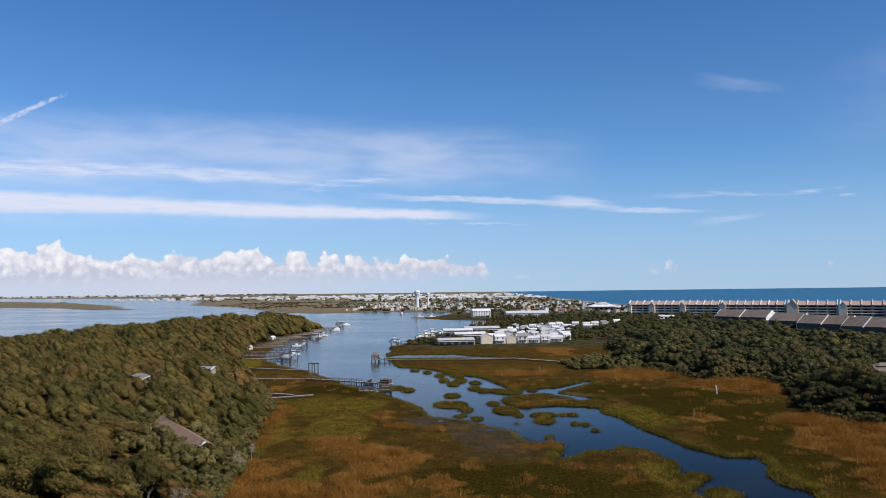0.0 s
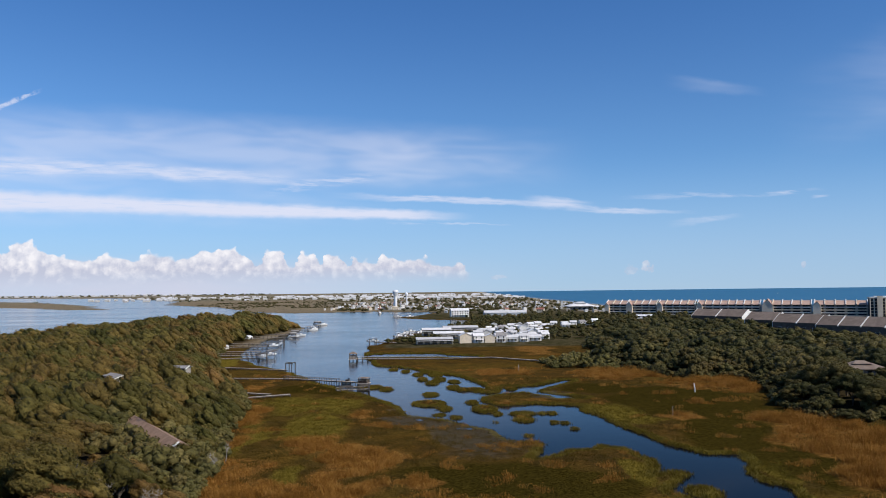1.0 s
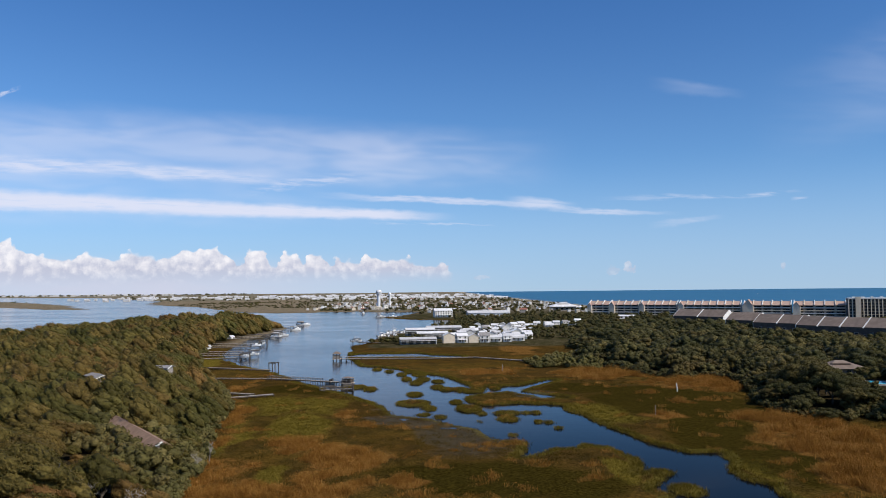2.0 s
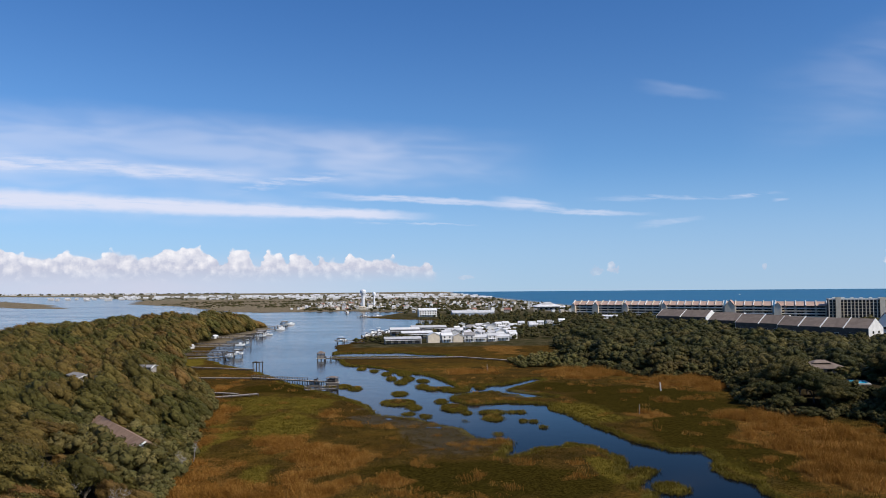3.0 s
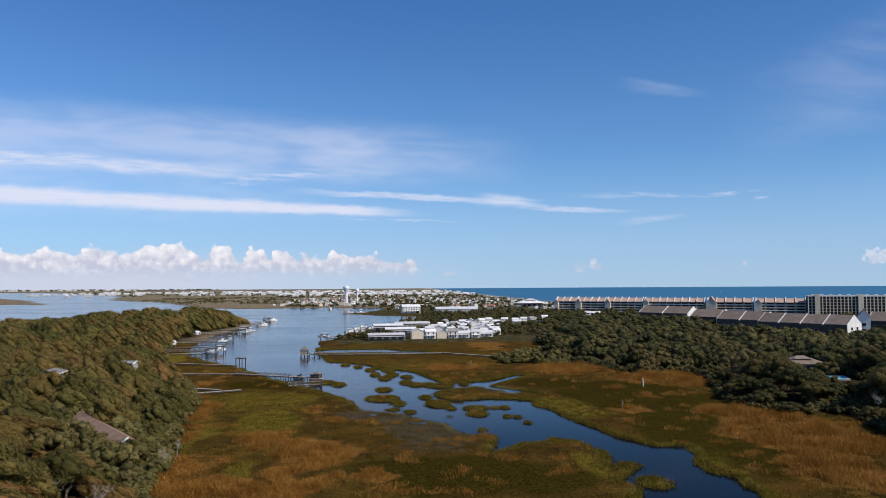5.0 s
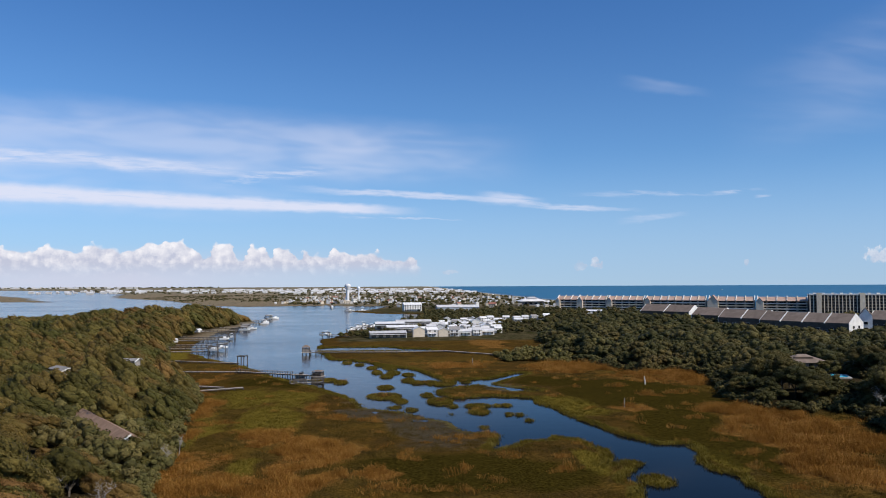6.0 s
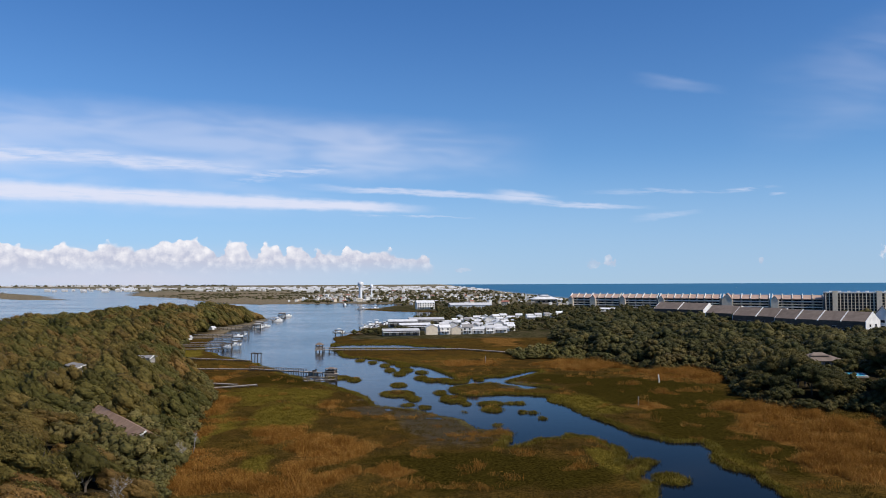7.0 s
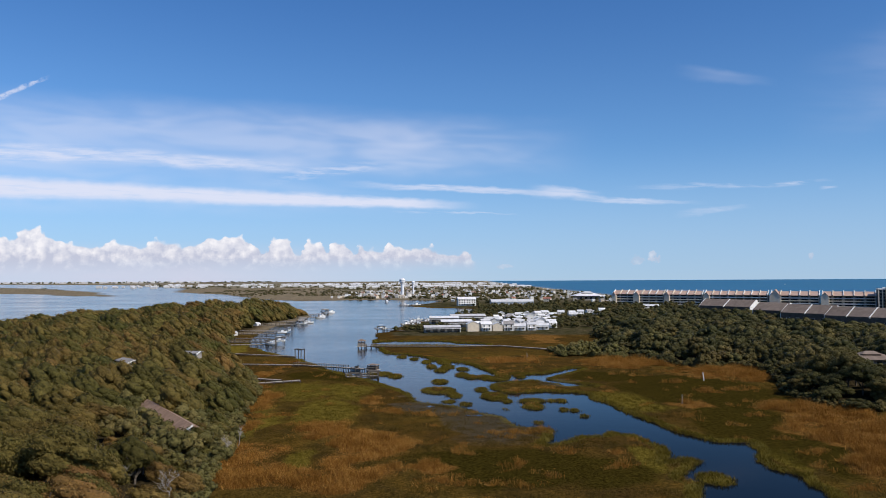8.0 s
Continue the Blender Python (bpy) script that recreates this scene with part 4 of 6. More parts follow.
undergrowth(42, EAST_WOOD, (58, 175, 150, 420), LEAF_EAST, "low green shrubs along the edge of the eastern wood", BY_POOL)

# ---- building blocks ----
def box(bm, x0, x1, y0, y1, z0, z1):
    v = [bm.verts.new(p) for p in ((x0, y0, z0), (x1, y0, z0), (x1, y1, z0), (x0, y1, z0), (x0, y0, z1), (x1, y0, z1), (x1, y1, z1), (x0, y1, z1))]
    for f in ((3, 2, 1, 0), (4, 5, 6, 7), (0, 1, 5, 4), (1, 2, 6, 5), (2, 3, 7, 6), (3, 0, 4, 7)):
        bm.faces.new([v[i] for i in f])


def slab(bm, quad, thick):
    """A plate of that thickness over four corners (counter-clockwise from above)."""
    p = [Vector(c) for c in quad]
    down = (p[1] - p[0]).cross(p[2] - p[0]).normalized() * -thick
    top = [bm.verts.new(c) for c in p]
    low = [bm.verts.new(c + down) for c in p]
    bm.faces.new(top)
    bm.faces.new(low[::-1])
    for i in range(4):
        j = (i + 1) % 4
        bm.faces.new((top[j], top[i], low[i], low[j]))


def prism(bm, x0, x1, y0, y1, z0, z1, zr):
    """Walls of a gabled house with its ridge along x."""
    ym = (y0 + y1) / 2
    a = [bm.verts.new(p) for p in ((x0, y0, z0), (x0, y1, z0), (x0, y1, z1), (x0, ym, zr), (x0, y0, z1))]
    b = [bm.verts.new(p) for p in ((x1, y0, z0), (x1, y1, z0), (x1, y1, z1), (x1, ym, zr), (x1, y0, z1))]
    bm.faces.new(a[::-1])
    bm.faces.new(b)
    for i in range(5):
        j = (i + 1) % 5
        bm.faces.new((a[i], a[j], b[j], b[i]))


def gable_roof(bm, x0, x1, y0, y1, ze, zr, over=0.4, thick=0.22):
    ym = (y0 + y1) / 2
    drop = over * (zr - ze) / (ym - y0)
    slab(bm, ((x0 - over, y0 - over, ze - drop + thick), (x1 + over, y0 - over, ze - drop + thick), (x1 + over, ym, zr + thick), (x0 - over, ym, zr + thick)), thick)
    slab(bm, ((x0 - over, ym, zr + thick), (x1 + over, ym, zr + thick), (x1 + over, y1 + over, ze - drop + thick), (x0 - over, y1 + over, ze - drop + thick)), thick)


def part(name, bm, material, parent, label=""):
    me = mesh_of(name, bm, material)
    return link(name, me, parent, label)


def piece(name, me, parent, m):
    ob = link(name, me, parent)
    ob.matrix_basis = m
    return ob


def made(bm, name, material):
    return mesh_of(name, bm, material)


def window_meshes(w, h):
    bm = bmesh.new()
    t = 0.10
    box(bm, -w / 2 - t, w / 2 + t, -0.10, 0.02, -h / 2 - t, -h / 2)
    box(bm, -w / 2 - t, w / 2 + t, -0.10, 0.02, h / 2, h / 2 + t)
    box(bm, -w / 2 - t, -w / 2, -0.10, 0.02, -h / 2, h / 2)
    box(bm, w / 2, w / 2 + t, -0.10, 0.02, -h / 2, h / 2)
    pane = bmesh.new()
    box(pane, -w / 2, w / 2, -0.05, 0.01, -h / 2, h / 2)
    return made(bm, "window", WHITE), made(pane, "pane", GLASS)


WINDOW_SMALL = window_meshes(1.1, 1.5)
WINDOW_WIDE = window_meshes(2.2, 1.6)


def set_window(parent, x, y, z, turn=0.0, kind=None, plain=False):
    frame_mesh, pane_mesh = kind or WINDOW_SMALL
    if plain:
        return piece("window", pane_mesh, parent, pose(x, y, z, 0, 0, turn))
    w = piece("window", frame_mesh, parent, pose(x, y, z, 0, 0, turn))
    piece("pane", pane_mesh, w, Matrix.Identity(4))


def ground_z(x, y):
    return float(height_at(x, y)[0])


def cottage(name, w, d, h, rise, wall, roof, label, storeys=2, porch=True, stilts=0.0, plain=False):
    """A small gabled house, ridge along x, front towards -y, on its own base."""
    root = new(name)
    bm = bmesh.new()
    prism(bm, -w / 2, w / 2, -d / 2, d / 2, stilts - (0 if stilts else 1.0), stilts + h, stilts + h + rise)
    part("wall", bm, wall, root)
    bm = bmesh.new()
    gable_roof(bm, -w / 2, w / 2, -d / 2, d / 2, stilts + h, stilts + h + rise)
    part("roof", bm, roof, root)
    for s in range(storeys):
        z = stilts + 1.6 + s * (h - 0.3) / storeys
        for k in range(max(2, int(w / 3))):
            x = -w / 2 + (k + 0.5) * w / max(2, int(w / 3))
            set_window(root, x, -d / 2 - 0.02, z, 0, None, plain)
        for k in range(0 if plain else max(1, int(d / 4))):
            y = -d / 2 + (k + 0.5) * d / max(1, int(d / 4))
            set_window(root, w / 2 + 0.02, y, z, 90)
    if porch:
        bm = bmesh.new()
        box(bm, -w * 0.42, w * 0.42, -d / 2 - 2.0, -d / 2 - 0.05, stilts + 2.5, stilts + 2.7)
        part("porch_roof", bm, roof, root)
        bm = bmesh.new()
        for k in range(4):
            x = -w * 0.4 + k * w * 0.8 / 3
            box(bm, x - 0.08, x + 0.08, -d / 2 - 1.9, -d / 2 - 1.74, -1.0, stilts + 2.5)
        part("porch_posts", bm, WHITE, root)
        bm = bmesh.new()
        box(bm, -0.5, 0.5, -d / 2 - 0.08, -d / 2 - 0.02, stilts + 0.05, stilts + 2.15)
        part("door", bm, GREYWALL, root)
    if stilts:
        me = bmesh.new()
        box(me, -0.15, 0.15, -0.15, 0.15, -1.0, stilts)
        me = made(me, "stilt", TIMBER)
        for x in (-w / 2 + 0.3, 0, w / 2 - 0.3):
            for y in (-d / 2 + 0.3, d / 2 - 0.3):
                piece("stilt", me, root, pose(x, y, 0))
    return tagged(root, label, "house")


def stand(ob, x, y, turn=0.0, lift=0.0, size=1.0, z=None):
    ob.matrix_basis = Matrix.Translation((x, y, (ground_z(x, y) if z is None else z) + lift)) @ Matrix.Rotation(radians(turn), 4, "Z") @ Matrix.Diagonal((size, size, size, 1))
    return ob


def stand_copy(ob, x, y, turn=0.0, size=1.0, label="", group="", z=None):
    m = Matrix.Translation((x, y, ground_z(x, y) if z is None else z)) @ Matrix.Rotation(radians(turn), 4, "Z") @ Matrix.Diagonal((size, size, size, 1))
    return tagged(copy_thing(ob, m), label, "", group)


# ---- white cottages on the point ----
def cottage_colony():
    rng = np.random.default_rng(5)
    group = "cottages on the point"
    kinds = [
        cottage("cottage", 8.5, 9.0, 5.6, 2.0, WHITE, WHITEROOF, "white two-storey cottage with white metal roof and porch"),
        cottage("cottage", 9.5, 8.0, 3.6, 1.7, WHITE, WHITEROOF, "low white cottage with white metal roof among neighbours", 1),
        cottage("cottage", 7.5, 9.5, 6.0, 2.2, CREAM, WHITEROOF, "cream two-storey cottage with pale roof beside the marsh"),
        cottage("cottage", 11.0, 8.0, 3.4, 1.5, WHITE, WHITEROOF, "long white cottage with pale roof in a crowded row", 1),
        cottage("cottage", 8.0, 8.0, 5.4, 2.2, WHITE, GREYROOF, "white cottage with grey shingle roof in a crowded row"),
    ]
    used = set()

    def put(x, y, k, turn, size=1.0):
        if k in used:
            stand_copy(kinds[k], x, y, turn, size, "", group)
        else:
            used.add(k)
            tagged(stand(kinds[k], x, y, turn, 0, size), "", "", group)

    # front row by the marsh
    for x, y, k in ((30, 524, 2), (39, 526, 0), (47, 525, 2), (55, 527, 4), (63, 529, 1), (71, 530, 0), (79, 535, 3)):
        put(x, y, k, rng.uniform(-12, 12) + (90 if k == 2 else 0), 0.84)
    for row, (y, x0, x1) in enumerate(((552, 34, 92), (574, 40, 94), (596, 44, 97), (618, 48, 102), (642, 52, 106), (668, 58, 108), (696, 66, 114))):
        x = x0
        while x < x1:
            put(x, y + rng.uniform(-6, 6), int(rng.choice([0, 1, 1, 3, 3, 4])), float(rng.choice([0, 0, 90])) + rng.uniform(-16, 16), rng.uniform(0.66, 0.86))
            x += rng.uniform(6.6, 9.6)
    # second group, among the trees
    for x, y, k in ((112, 690, 1), (121, 700, 0), (131, 694, 3), (140, 706, 0), (135, 722, 1), (150, 716, 4), (160, 728, 1), (168, 742, 0), (125, 730, 3)):
        put(x, y, k, rng.uniform(-20, 20), 0.82)


cottage_colony()


# ---- long boat sheds of the marina ----
def boat_shed(length, depth, height, rise, label):
    root = new("boat_shed")
    bm = bmesh.new()
    prism(bm, -length / 2, length / 2, -depth / 2 + 1.2, depth / 2, -1, height, height + rise * 0.9)
    part("wall", bm, GREYWALL, root)
    bm = bmesh.new()
    prism(bm, length / 2 + 0.01, length / 2 + 0.3, -depth / 2, depth / 2, -1, height, height + rise)
    part("end_wall", bm, WHITE, root, "white end wall")
    bm = bmesh.new()
    gable_roof(bm, -length / 2, length / 2, -depth / 2, depth / 2, height, height + rise, 0.5)
    part("roof", bm, WHITEROOF, root)
    # flat dark panels carry the shade of the open doors in their colour
    door = bmesh.new()
    box(door, -1.5, 1.5, -0.06, 0.0, 0.0, height * 0.62)
    door = made(door, "shed_door", SHADEHOLE)
    n = int(length / 4.6)
    for k in range(n):
        piece("shed_door", door, root, pose(-length / 2 + (k + 0.5) * length / n, -depth / 2 + 1.19, 0.2))
    bm = bmesh.new()
    box(bm, -length / 2 - 0.4, length / 2 + 0.4, -depth / 2 - 2.2, -depth / 2 - 0.05, height * 0.70, height * 0.76)
    part("awning", bm, WHITEROOF, root, "pale awning over the doors")
    return tagged(root, label, "boat shed", "boat sheds of the marina")


stand(boat_shed(24, 8, 3.4, 1.1, "long white boat shed with pale awning by the marsh"), 9, 519, 6)
stand(boat_shed(22, 9, 4.2, 1.2, "long white boat shed with pale roof behind another"), 20, 560, 6)
stand(boat_shed(28, 10, 4.4, 1.3, "long white boat shed with pale roof at the marina"), 32, 630, 6)
stand(boat_shed(22, 9, 4.6, 1.2, "white boat shed with pale metal roof by the water"), 12, 600, 4)


# ---- brown-roofed row houses behind the eastern wood ----
def row_house(length, depth, eave, rise, bays, label, gable_wall=WHITE):
    """A long gabled building, ridge along x: dark walls, white party walls that show on the roof, pale gable ends."""
    root = new("row_house")
    bm = bmesh.new()
    box(bm, -length / 2, length / 2, -depth / 2, depth / 2, -1.0, eave)
    part("wall", bm, BROWNWALL, root)
    for side in (-1, 1):
        bm = bmesh.new()
        x0, x1 = sorted((side * length / 2, side * (length / 2 + 0.35)))
        prism(bm, x0, x1, -depth / 2, depth / 2, -1.0, eave + 0.25, eave + rise + 0.45)
        end = part("gable_wall", bm, gable_wall, root, "sunlit white gable wall")
        if side > 0:
            for y, z in ((-depth * 0.2, eave * 0.8), (depth * 0.18, eave * 0.8), (-depth * 0.2, eave * 0.45), (depth * 0.18, eave * 0.45)):
                set_window(end, length / 2 + 0.37, y, z, 90, WINDOW_WIDE)
    for k in range(bays):
        a, b = -length / 2 + k * length / bays, -length / 2 + (k + 1) * length / bays
        bm = bmesh.new()
        gable_roof(bm, a + 0.02, b - 0.02, -depth / 2, depth / 2, eave, eave + rise, 0.0, 0.25)
        part("roof", bm, BROWNROOF, root)
        if k:
            bm = bmesh.new()
            for s in (-1, 1):
                slab(bm, ((a - 0.35, 0.0, eave + rise + 0.6), (a - 0.35, -s * (depth / 2 + 0.7), eave + 0.15), (a + 0.35, -s * (depth / 2 + 0.7), eave + 0.15), (a + 0.35, 0.0, eave + rise + 0.6))[::s], 0.7)
            part("party_wall", bm, WHITE, root, "white party wall standing above the roof")
        for storey in range(int(eave / 3)):
            z = 1.8 + storey * 3.0
            bm = bmesh.new()
            box(bm, a + 0.6, b - 0.6, -depth / 2 - 1.5, -depth / 2 - 0.02, z - 1.3, z - 1.1)
            for q in range(9):
                x = a + 0.7 + q * (b - a - 1.4) / 8
                box(bm, x - 0.04, x + 0.04, -depth / 2 - 1.48, -depth / 2 - 1.40, z - 1.1, z - 0.2)
            box(bm, a + 0.6, b - 0.6, -depth / 2 - 1.5, -depth / 2 - 1.38, z - 0.2, z - 0.1)
            part("balcony", bm, GREYWALL, root)
            for x in (a + (b - a) * 0.3, a + (b - a) * 0.7):
                set_window(root, x, -depth / 2 - 0.02, z, 0, WINDOW_WIDE)
    return tagged(root, label, "row house", "brown-roofed row houses")


ROW_LABELS = ["dark row house with brown roof and white gable", "short dark row house with brown roof and white gable", "dark row house with brown roof rising over treetops",
              "long dark row house, brown roof crossed by white walls", "long dark row house, brown roof beside a white stair house"]
for (x, y, length, turn), bays, words in zip(ROWS_OF_HOUSES, (2, 1, 2, 4, 4), ROW_LABELS):
    stand(row_house(length, 18, 11.5, 5.4, bays, words), x, y, turn, z=1.4)


def stair_house():
    """Narrow white tower house with its gable to the marsh."""
    root = new("stair_house")
    bm = bmesh.new()
    prism(bm, -7, 7, -3.6, 3.6, -1, 15.5, 20.0)
    part("wall", bm, WHITE, root)
    bm = bmesh.new()
    gable_roof(bm, -7, 7, -3.6, 3.6, 15.5, 20.0, 0.3)
    part("roof", bm, BROWNROOF, root)
    for z in (4, 7.5, 11):
        set_window(root, -7.02, 0, z, -90, WINDOW_WIDE)
    return tagged(root, "narrow white stair house with steep gable and brown roof", "stair house")


stand(stair_house(), 299, 445, 56, z=1.6)


# ---- long beach apartments with balconies ----
def beach_flats(length, bays, label, wide=7.2):
    root = new("beach_flats")
    depth, floors, storey = 15.0, 4, 3.1
    top = floors * storey + 0.6
    bm = bmesh.new()
    box(bm, -length / 2, length / 2, -depth / 2 + 1.8, depth / 2, -1, top)
    part("wall", bm, GREYWALL, root)
    for side in (-1, 1):
        bm = bmesh.new()
        x0, x1 = sorted((side * length / 2, side * (length / 2 + 0.4)))
        box(bm, x0, x1, -depth / 2, depth / 2, -1, top + 0.4)
        part("end_wall", bm, BLUEGREY, root, "blue-grey end wall")
    bm = bmesh.new()
    slab(bm, ((-length / 2, -depth / 2 - 0.6, top - 0.4), (length / 2, -depth / 2 - 0.6, top - 0.4), (length / 2, depth / 2 - 3, top + 4.2), (-length / 2, depth / 2 - 3, top + 4.2)), 0.3)
    slab(bm, ((-length / 2, depth / 2 - 3, top + 4.2), (length / 2, depth / 2 - 3, top + 4.2), (length / 2, depth / 2 + 0.5, top + 1.0), (-length / 2, depth / 2 + 0.5, top + 1.0)), 0.3)
    part("roof", bm, PINKROOF, root)
    for k in range(bays + 1):
        x = -length / 2 + k * length / bays
        bm = bmesh.new()
        slab(bm, ((x - 0.42, -depth / 2 - 0.9, top + 0.5), (x + 0.42, -depth / 2 - 0.9, top + 0.5), (x + 0.42, depth / 2 - 3, top + 5.6), (x - 0.42, depth / 2 - 3, top + 5.6)), 1.4)
        part("fin", bm, CREAM if k % 3 == 1 else WHITE, root, "pale wall that stands above the roof")
        bm = bmesh.new()
        box(bm, x - 0.18, x + 0.18, -depth / 2, -depth / 2 + 1.8, -1, top - 0.5)
        part("pier_wall", bm, GREYWALL, root)
    bm = bmesh.new()
    x0, x1 = -length / 2 - 1.0, -length / 2 - 1.0 + wide
    side = [(x0, top - 2.0), ((x0 + x1) / 2, top - 2.0 + wide * 0.66), (x1, top - 2.0)]
    ends = [[bm.verts.new((x, y, z)) for x, z in [(x0, -1.0)] + side + [(x1, -1.0)]] for y in (-depth / 2 - 3.2, depth / 2 - 2)]
    bm.faces.new(ends[0])
    bm.faces.new(ends[1][::-1])
    for k in range(5):
        bm.faces.new((ends[0][k], ends[1][k], ends[1][(k + 1) % 5], ends[0][(k + 1) % 5]))
    wing = part("stair_wing", bm, CREAM, root, "pale gabled stair wing")
    bm = bmesh.new()
    for (xa, za), (xb, zb) in zip(side, side[1:]):
        slab(bm, ((xa, -depth / 2 - 3.7, za + 0.35), (xb, -depth / 2 - 3.7, zb + 0.35), (xb, depth / 2 - 2, zb + 0.35), (xa, depth / 2 - 2, za + 0.35)), 0.3)
    part("wing_roof", bm, PINKROOF, wing)
    pane = bmesh.new()
    box(pane, -length / bays * 0.38, length / bays * 0.38, -0.05, 0.0, 0.1, 2.3)
    pane = made(pane, "window", GLASS)
    for f in range(floors):
        z = f * storey
        bm = bmesh.new()
        box(bm, -length / 2, length / 2, -depth / 2 - 0.1, -depth / 2 + 1.8, z - 0.15, z + 0.12)
        box(bm, -length / 2, length / 2, -depth / 2 - 0.12, -depth / 2 + 0.02, z + 0.12, z + 1.05)
        part("balcony", bm, WHITE if f % 2 else CREAM, root)
        for k in range(bays):
            piece("window", pane, root, pose(-length / 2 + (k + 0.5) * length / bays, -depth / 2 + 1.78, z + 0.2))
    return tagged(root, label, "apartments", "beach apartments")


FLATS = [((240, 981), (262, 968), 3), ((264, 967), (293, 949), 4), ((297, 948), (333, 926), 5), ((337, 924), (396, 889), 8), ((400, 886), (442, 861), 5), ((446, 859), (490, 833), 5)]
for ((ax, ay), (bx, by), bays), wing_width in zip(FLATS, (5.5, 7.5, 6.5, 7.0, 12.0, 8.0)):
    turn = math.degrees(math.atan2(by - ay, bx - ax))
    ob = beach_flats(math.hypot(bx - ax, by - ay) + 1.5, bays, "four-storey beach apartments with balconies and pink-brown roof", wing_width)
    stand(ob, (ax + bx) / 2, (ay + by) / 2, turn, z=1.6)


def beach_hotel(length, floors):
    root = new("beach_hotel")
    depth, storey = 18.0, 3.3
    top = floors * storey
    # wall between the columns is coloured dark for the shade there
    bm = bmesh.new()
    box(bm, -length / 2, length / 2, -depth / 2 + 0.8, depth / 2, -1, top)
    part("wall", bm, SHADEHOLE, root)
    bm = bmesh.new()
    box(bm, -length / 2 - 0.4, length / 2 + 0.4, -depth / 2 - 0.3, depth / 2 + 0.4, top, top + 1.3)
    part("parapet", bm, WHITE, root, "white roof parapet")
    column = bmesh.new()
    box(column, -0.45, 0.45, -depth / 2, -depth / 2 + 0.78, -1, top)
    column = made(column, "column", CREAM)
    pane = bmesh.new()
    box(pane, -1.3, 1.3, -0.06, 0.0, 0.3, 2.5)
    pane = made(pane, "window", GLASS)
    n = int(length / 3.6)
    for k in range(n + 1):
        piece("column", column, root, pose(-length / 2 + k * length / n, 0, 0))
    for f in range(floors):
        bm = bmesh.new()
        box(bm, -length / 2, length / 2, -depth / 2 + 0.25, -depth / 2 + 0.79, f * storey - 0.15, f * storey + 0.25)
        part("floor_edge", bm, TAN, root)
        for k in range(n):
            piece("window", pane, root, pose(-length / 2 + (k + 0.5) * length / n, -depth / 2 + 0.78, f * storey + 0.3))
    for x in (-length / 2 + 9, -length / 2 + 52, length / 2 - 20):
        bm = bmesh.new()
        box(bm, x - 2.6, x + 2.6, -depth / 2 - 1.6, -depth / 2 + 1, -1, top + 2.6)
        part("stair_tower", bm, CREAM, root, "cream stair tower")
    for x in range(int(-length / 2) + 6, int(length / 2) - 4, 9):
        bm = bmesh.new()
        box(bm, x - 1.4, x + 1.4, -2.0, 1.5, top + 0.2, top + 2.5)
        part("roof_unit", bm, WHITE, root)
    return tagged(root, "long beach hotel with cream columns and white parapet", "hotel")


stand(beach_hotel(130, 6), 545, 795, -23, z=1.6)


# ---- club house and pool in the eastern wood ----
def club_house(roof=BROWNROOF):
    root = new("club_house")
    bm = bmesh.new()
    box(bm, -9, 9, -5, 5, -1, 3.6)
    part("wall", bm, GREYWALL, root)
    for z0, w, d, h, name in ((3.5, 11, 7, 2.4, "roof"), (5.6, 4.5, 3.0, 1.3, "lantern_roof")):
        bm = bmesh.new()
        v = [bm.verts.new(p) for p in ((-w, -d, z0), (w, -d, z0), (w, d, z0), (-w, d, z0), (-w * 0.4, 0, z0 + h), (w * 0.4, 0, z0 + h))]
        for f in ((0, 1, 5, 4), (1, 2, 5), (2, 3, 4, 5), (3, 0, 4), (3, 2, 1, 0)):
            bm.faces.new([v[i] for i in f])
        part(name, bm, roof, root)
    for x in (-6, -2, 2, 6):
        set_window(root, x, -5.02, 1.9, 0, WINDOW_WIDE)
    return tagged(root, "low club house with stepped brown hip roof", "club house")


stand(club_house(), 170, 294, -8, 0, 0.85, z=3.6)


def swimming_pool():
    root = new("swimming_pool")
    bm = bmesh.new()
    for x0, x1, y0, y1 in ((-9, 9, -6, -4.4), (-9, 9, 4.4, 6), (-9, -7.5, -4.4, 4.4), (7.5, 9, -4.4, 4.4)):
        box(bm, x0, x1, y0, y1, -1.8, 0.15)
    part("deck", bm, CONCRETE, root)
    bm = bmesh.new()
    box(bm, -7.5, 7.5, -4.4, 4.4, -1.8, 0.08)
    part("pool_water", bm, POOLWATER, root, "bright blue pool water")
    return tagged(root, "blue swimming pool with pale concrete deck", "pool")


stand(swimming_pool(), 162.5, 258, 68, 0.25, 0.56)


# ---- roofs in the western wood ----
def wood_house(length, depth, eave, rise, wall, roof, label):
    root = new("wood_house")
    bm = bmesh.new()
    prism(bm, -length / 2, length / 2, -depth / 2, depth / 2, -4, eave, eave + rise)
    part("wall", bm, wall, root)
    bm = bmesh.new()
    gable_roof(bm, -length / 2, length / 2, -depth / 2, depth / 2, eave, eave + rise, 0.6)
    part("roof", bm, roof, root)
    bm = bmesh.new()
    slab(bm, ((length / 2 + 0.62, 0.0, eave + rise + 0.25), (length / 2 + 0.62, -depth / 2 - 0.6, eave - 0.15), (length / 2 + 0.85, -depth / 2 - 0.6, eave - 0.15), (length / 2 + 0.85, 0, eave + rise + 0.25)), 0.35)
    part("barge_board", bm, WHITE, root, "white barge board")
    for x in np.arange(-length / 2 + 2, length / 2 - 1, 4.0):
        set_window(root, float(x), -depth / 2 - 0.02, eave - 1.5)
    return tagged(root, label, "house")


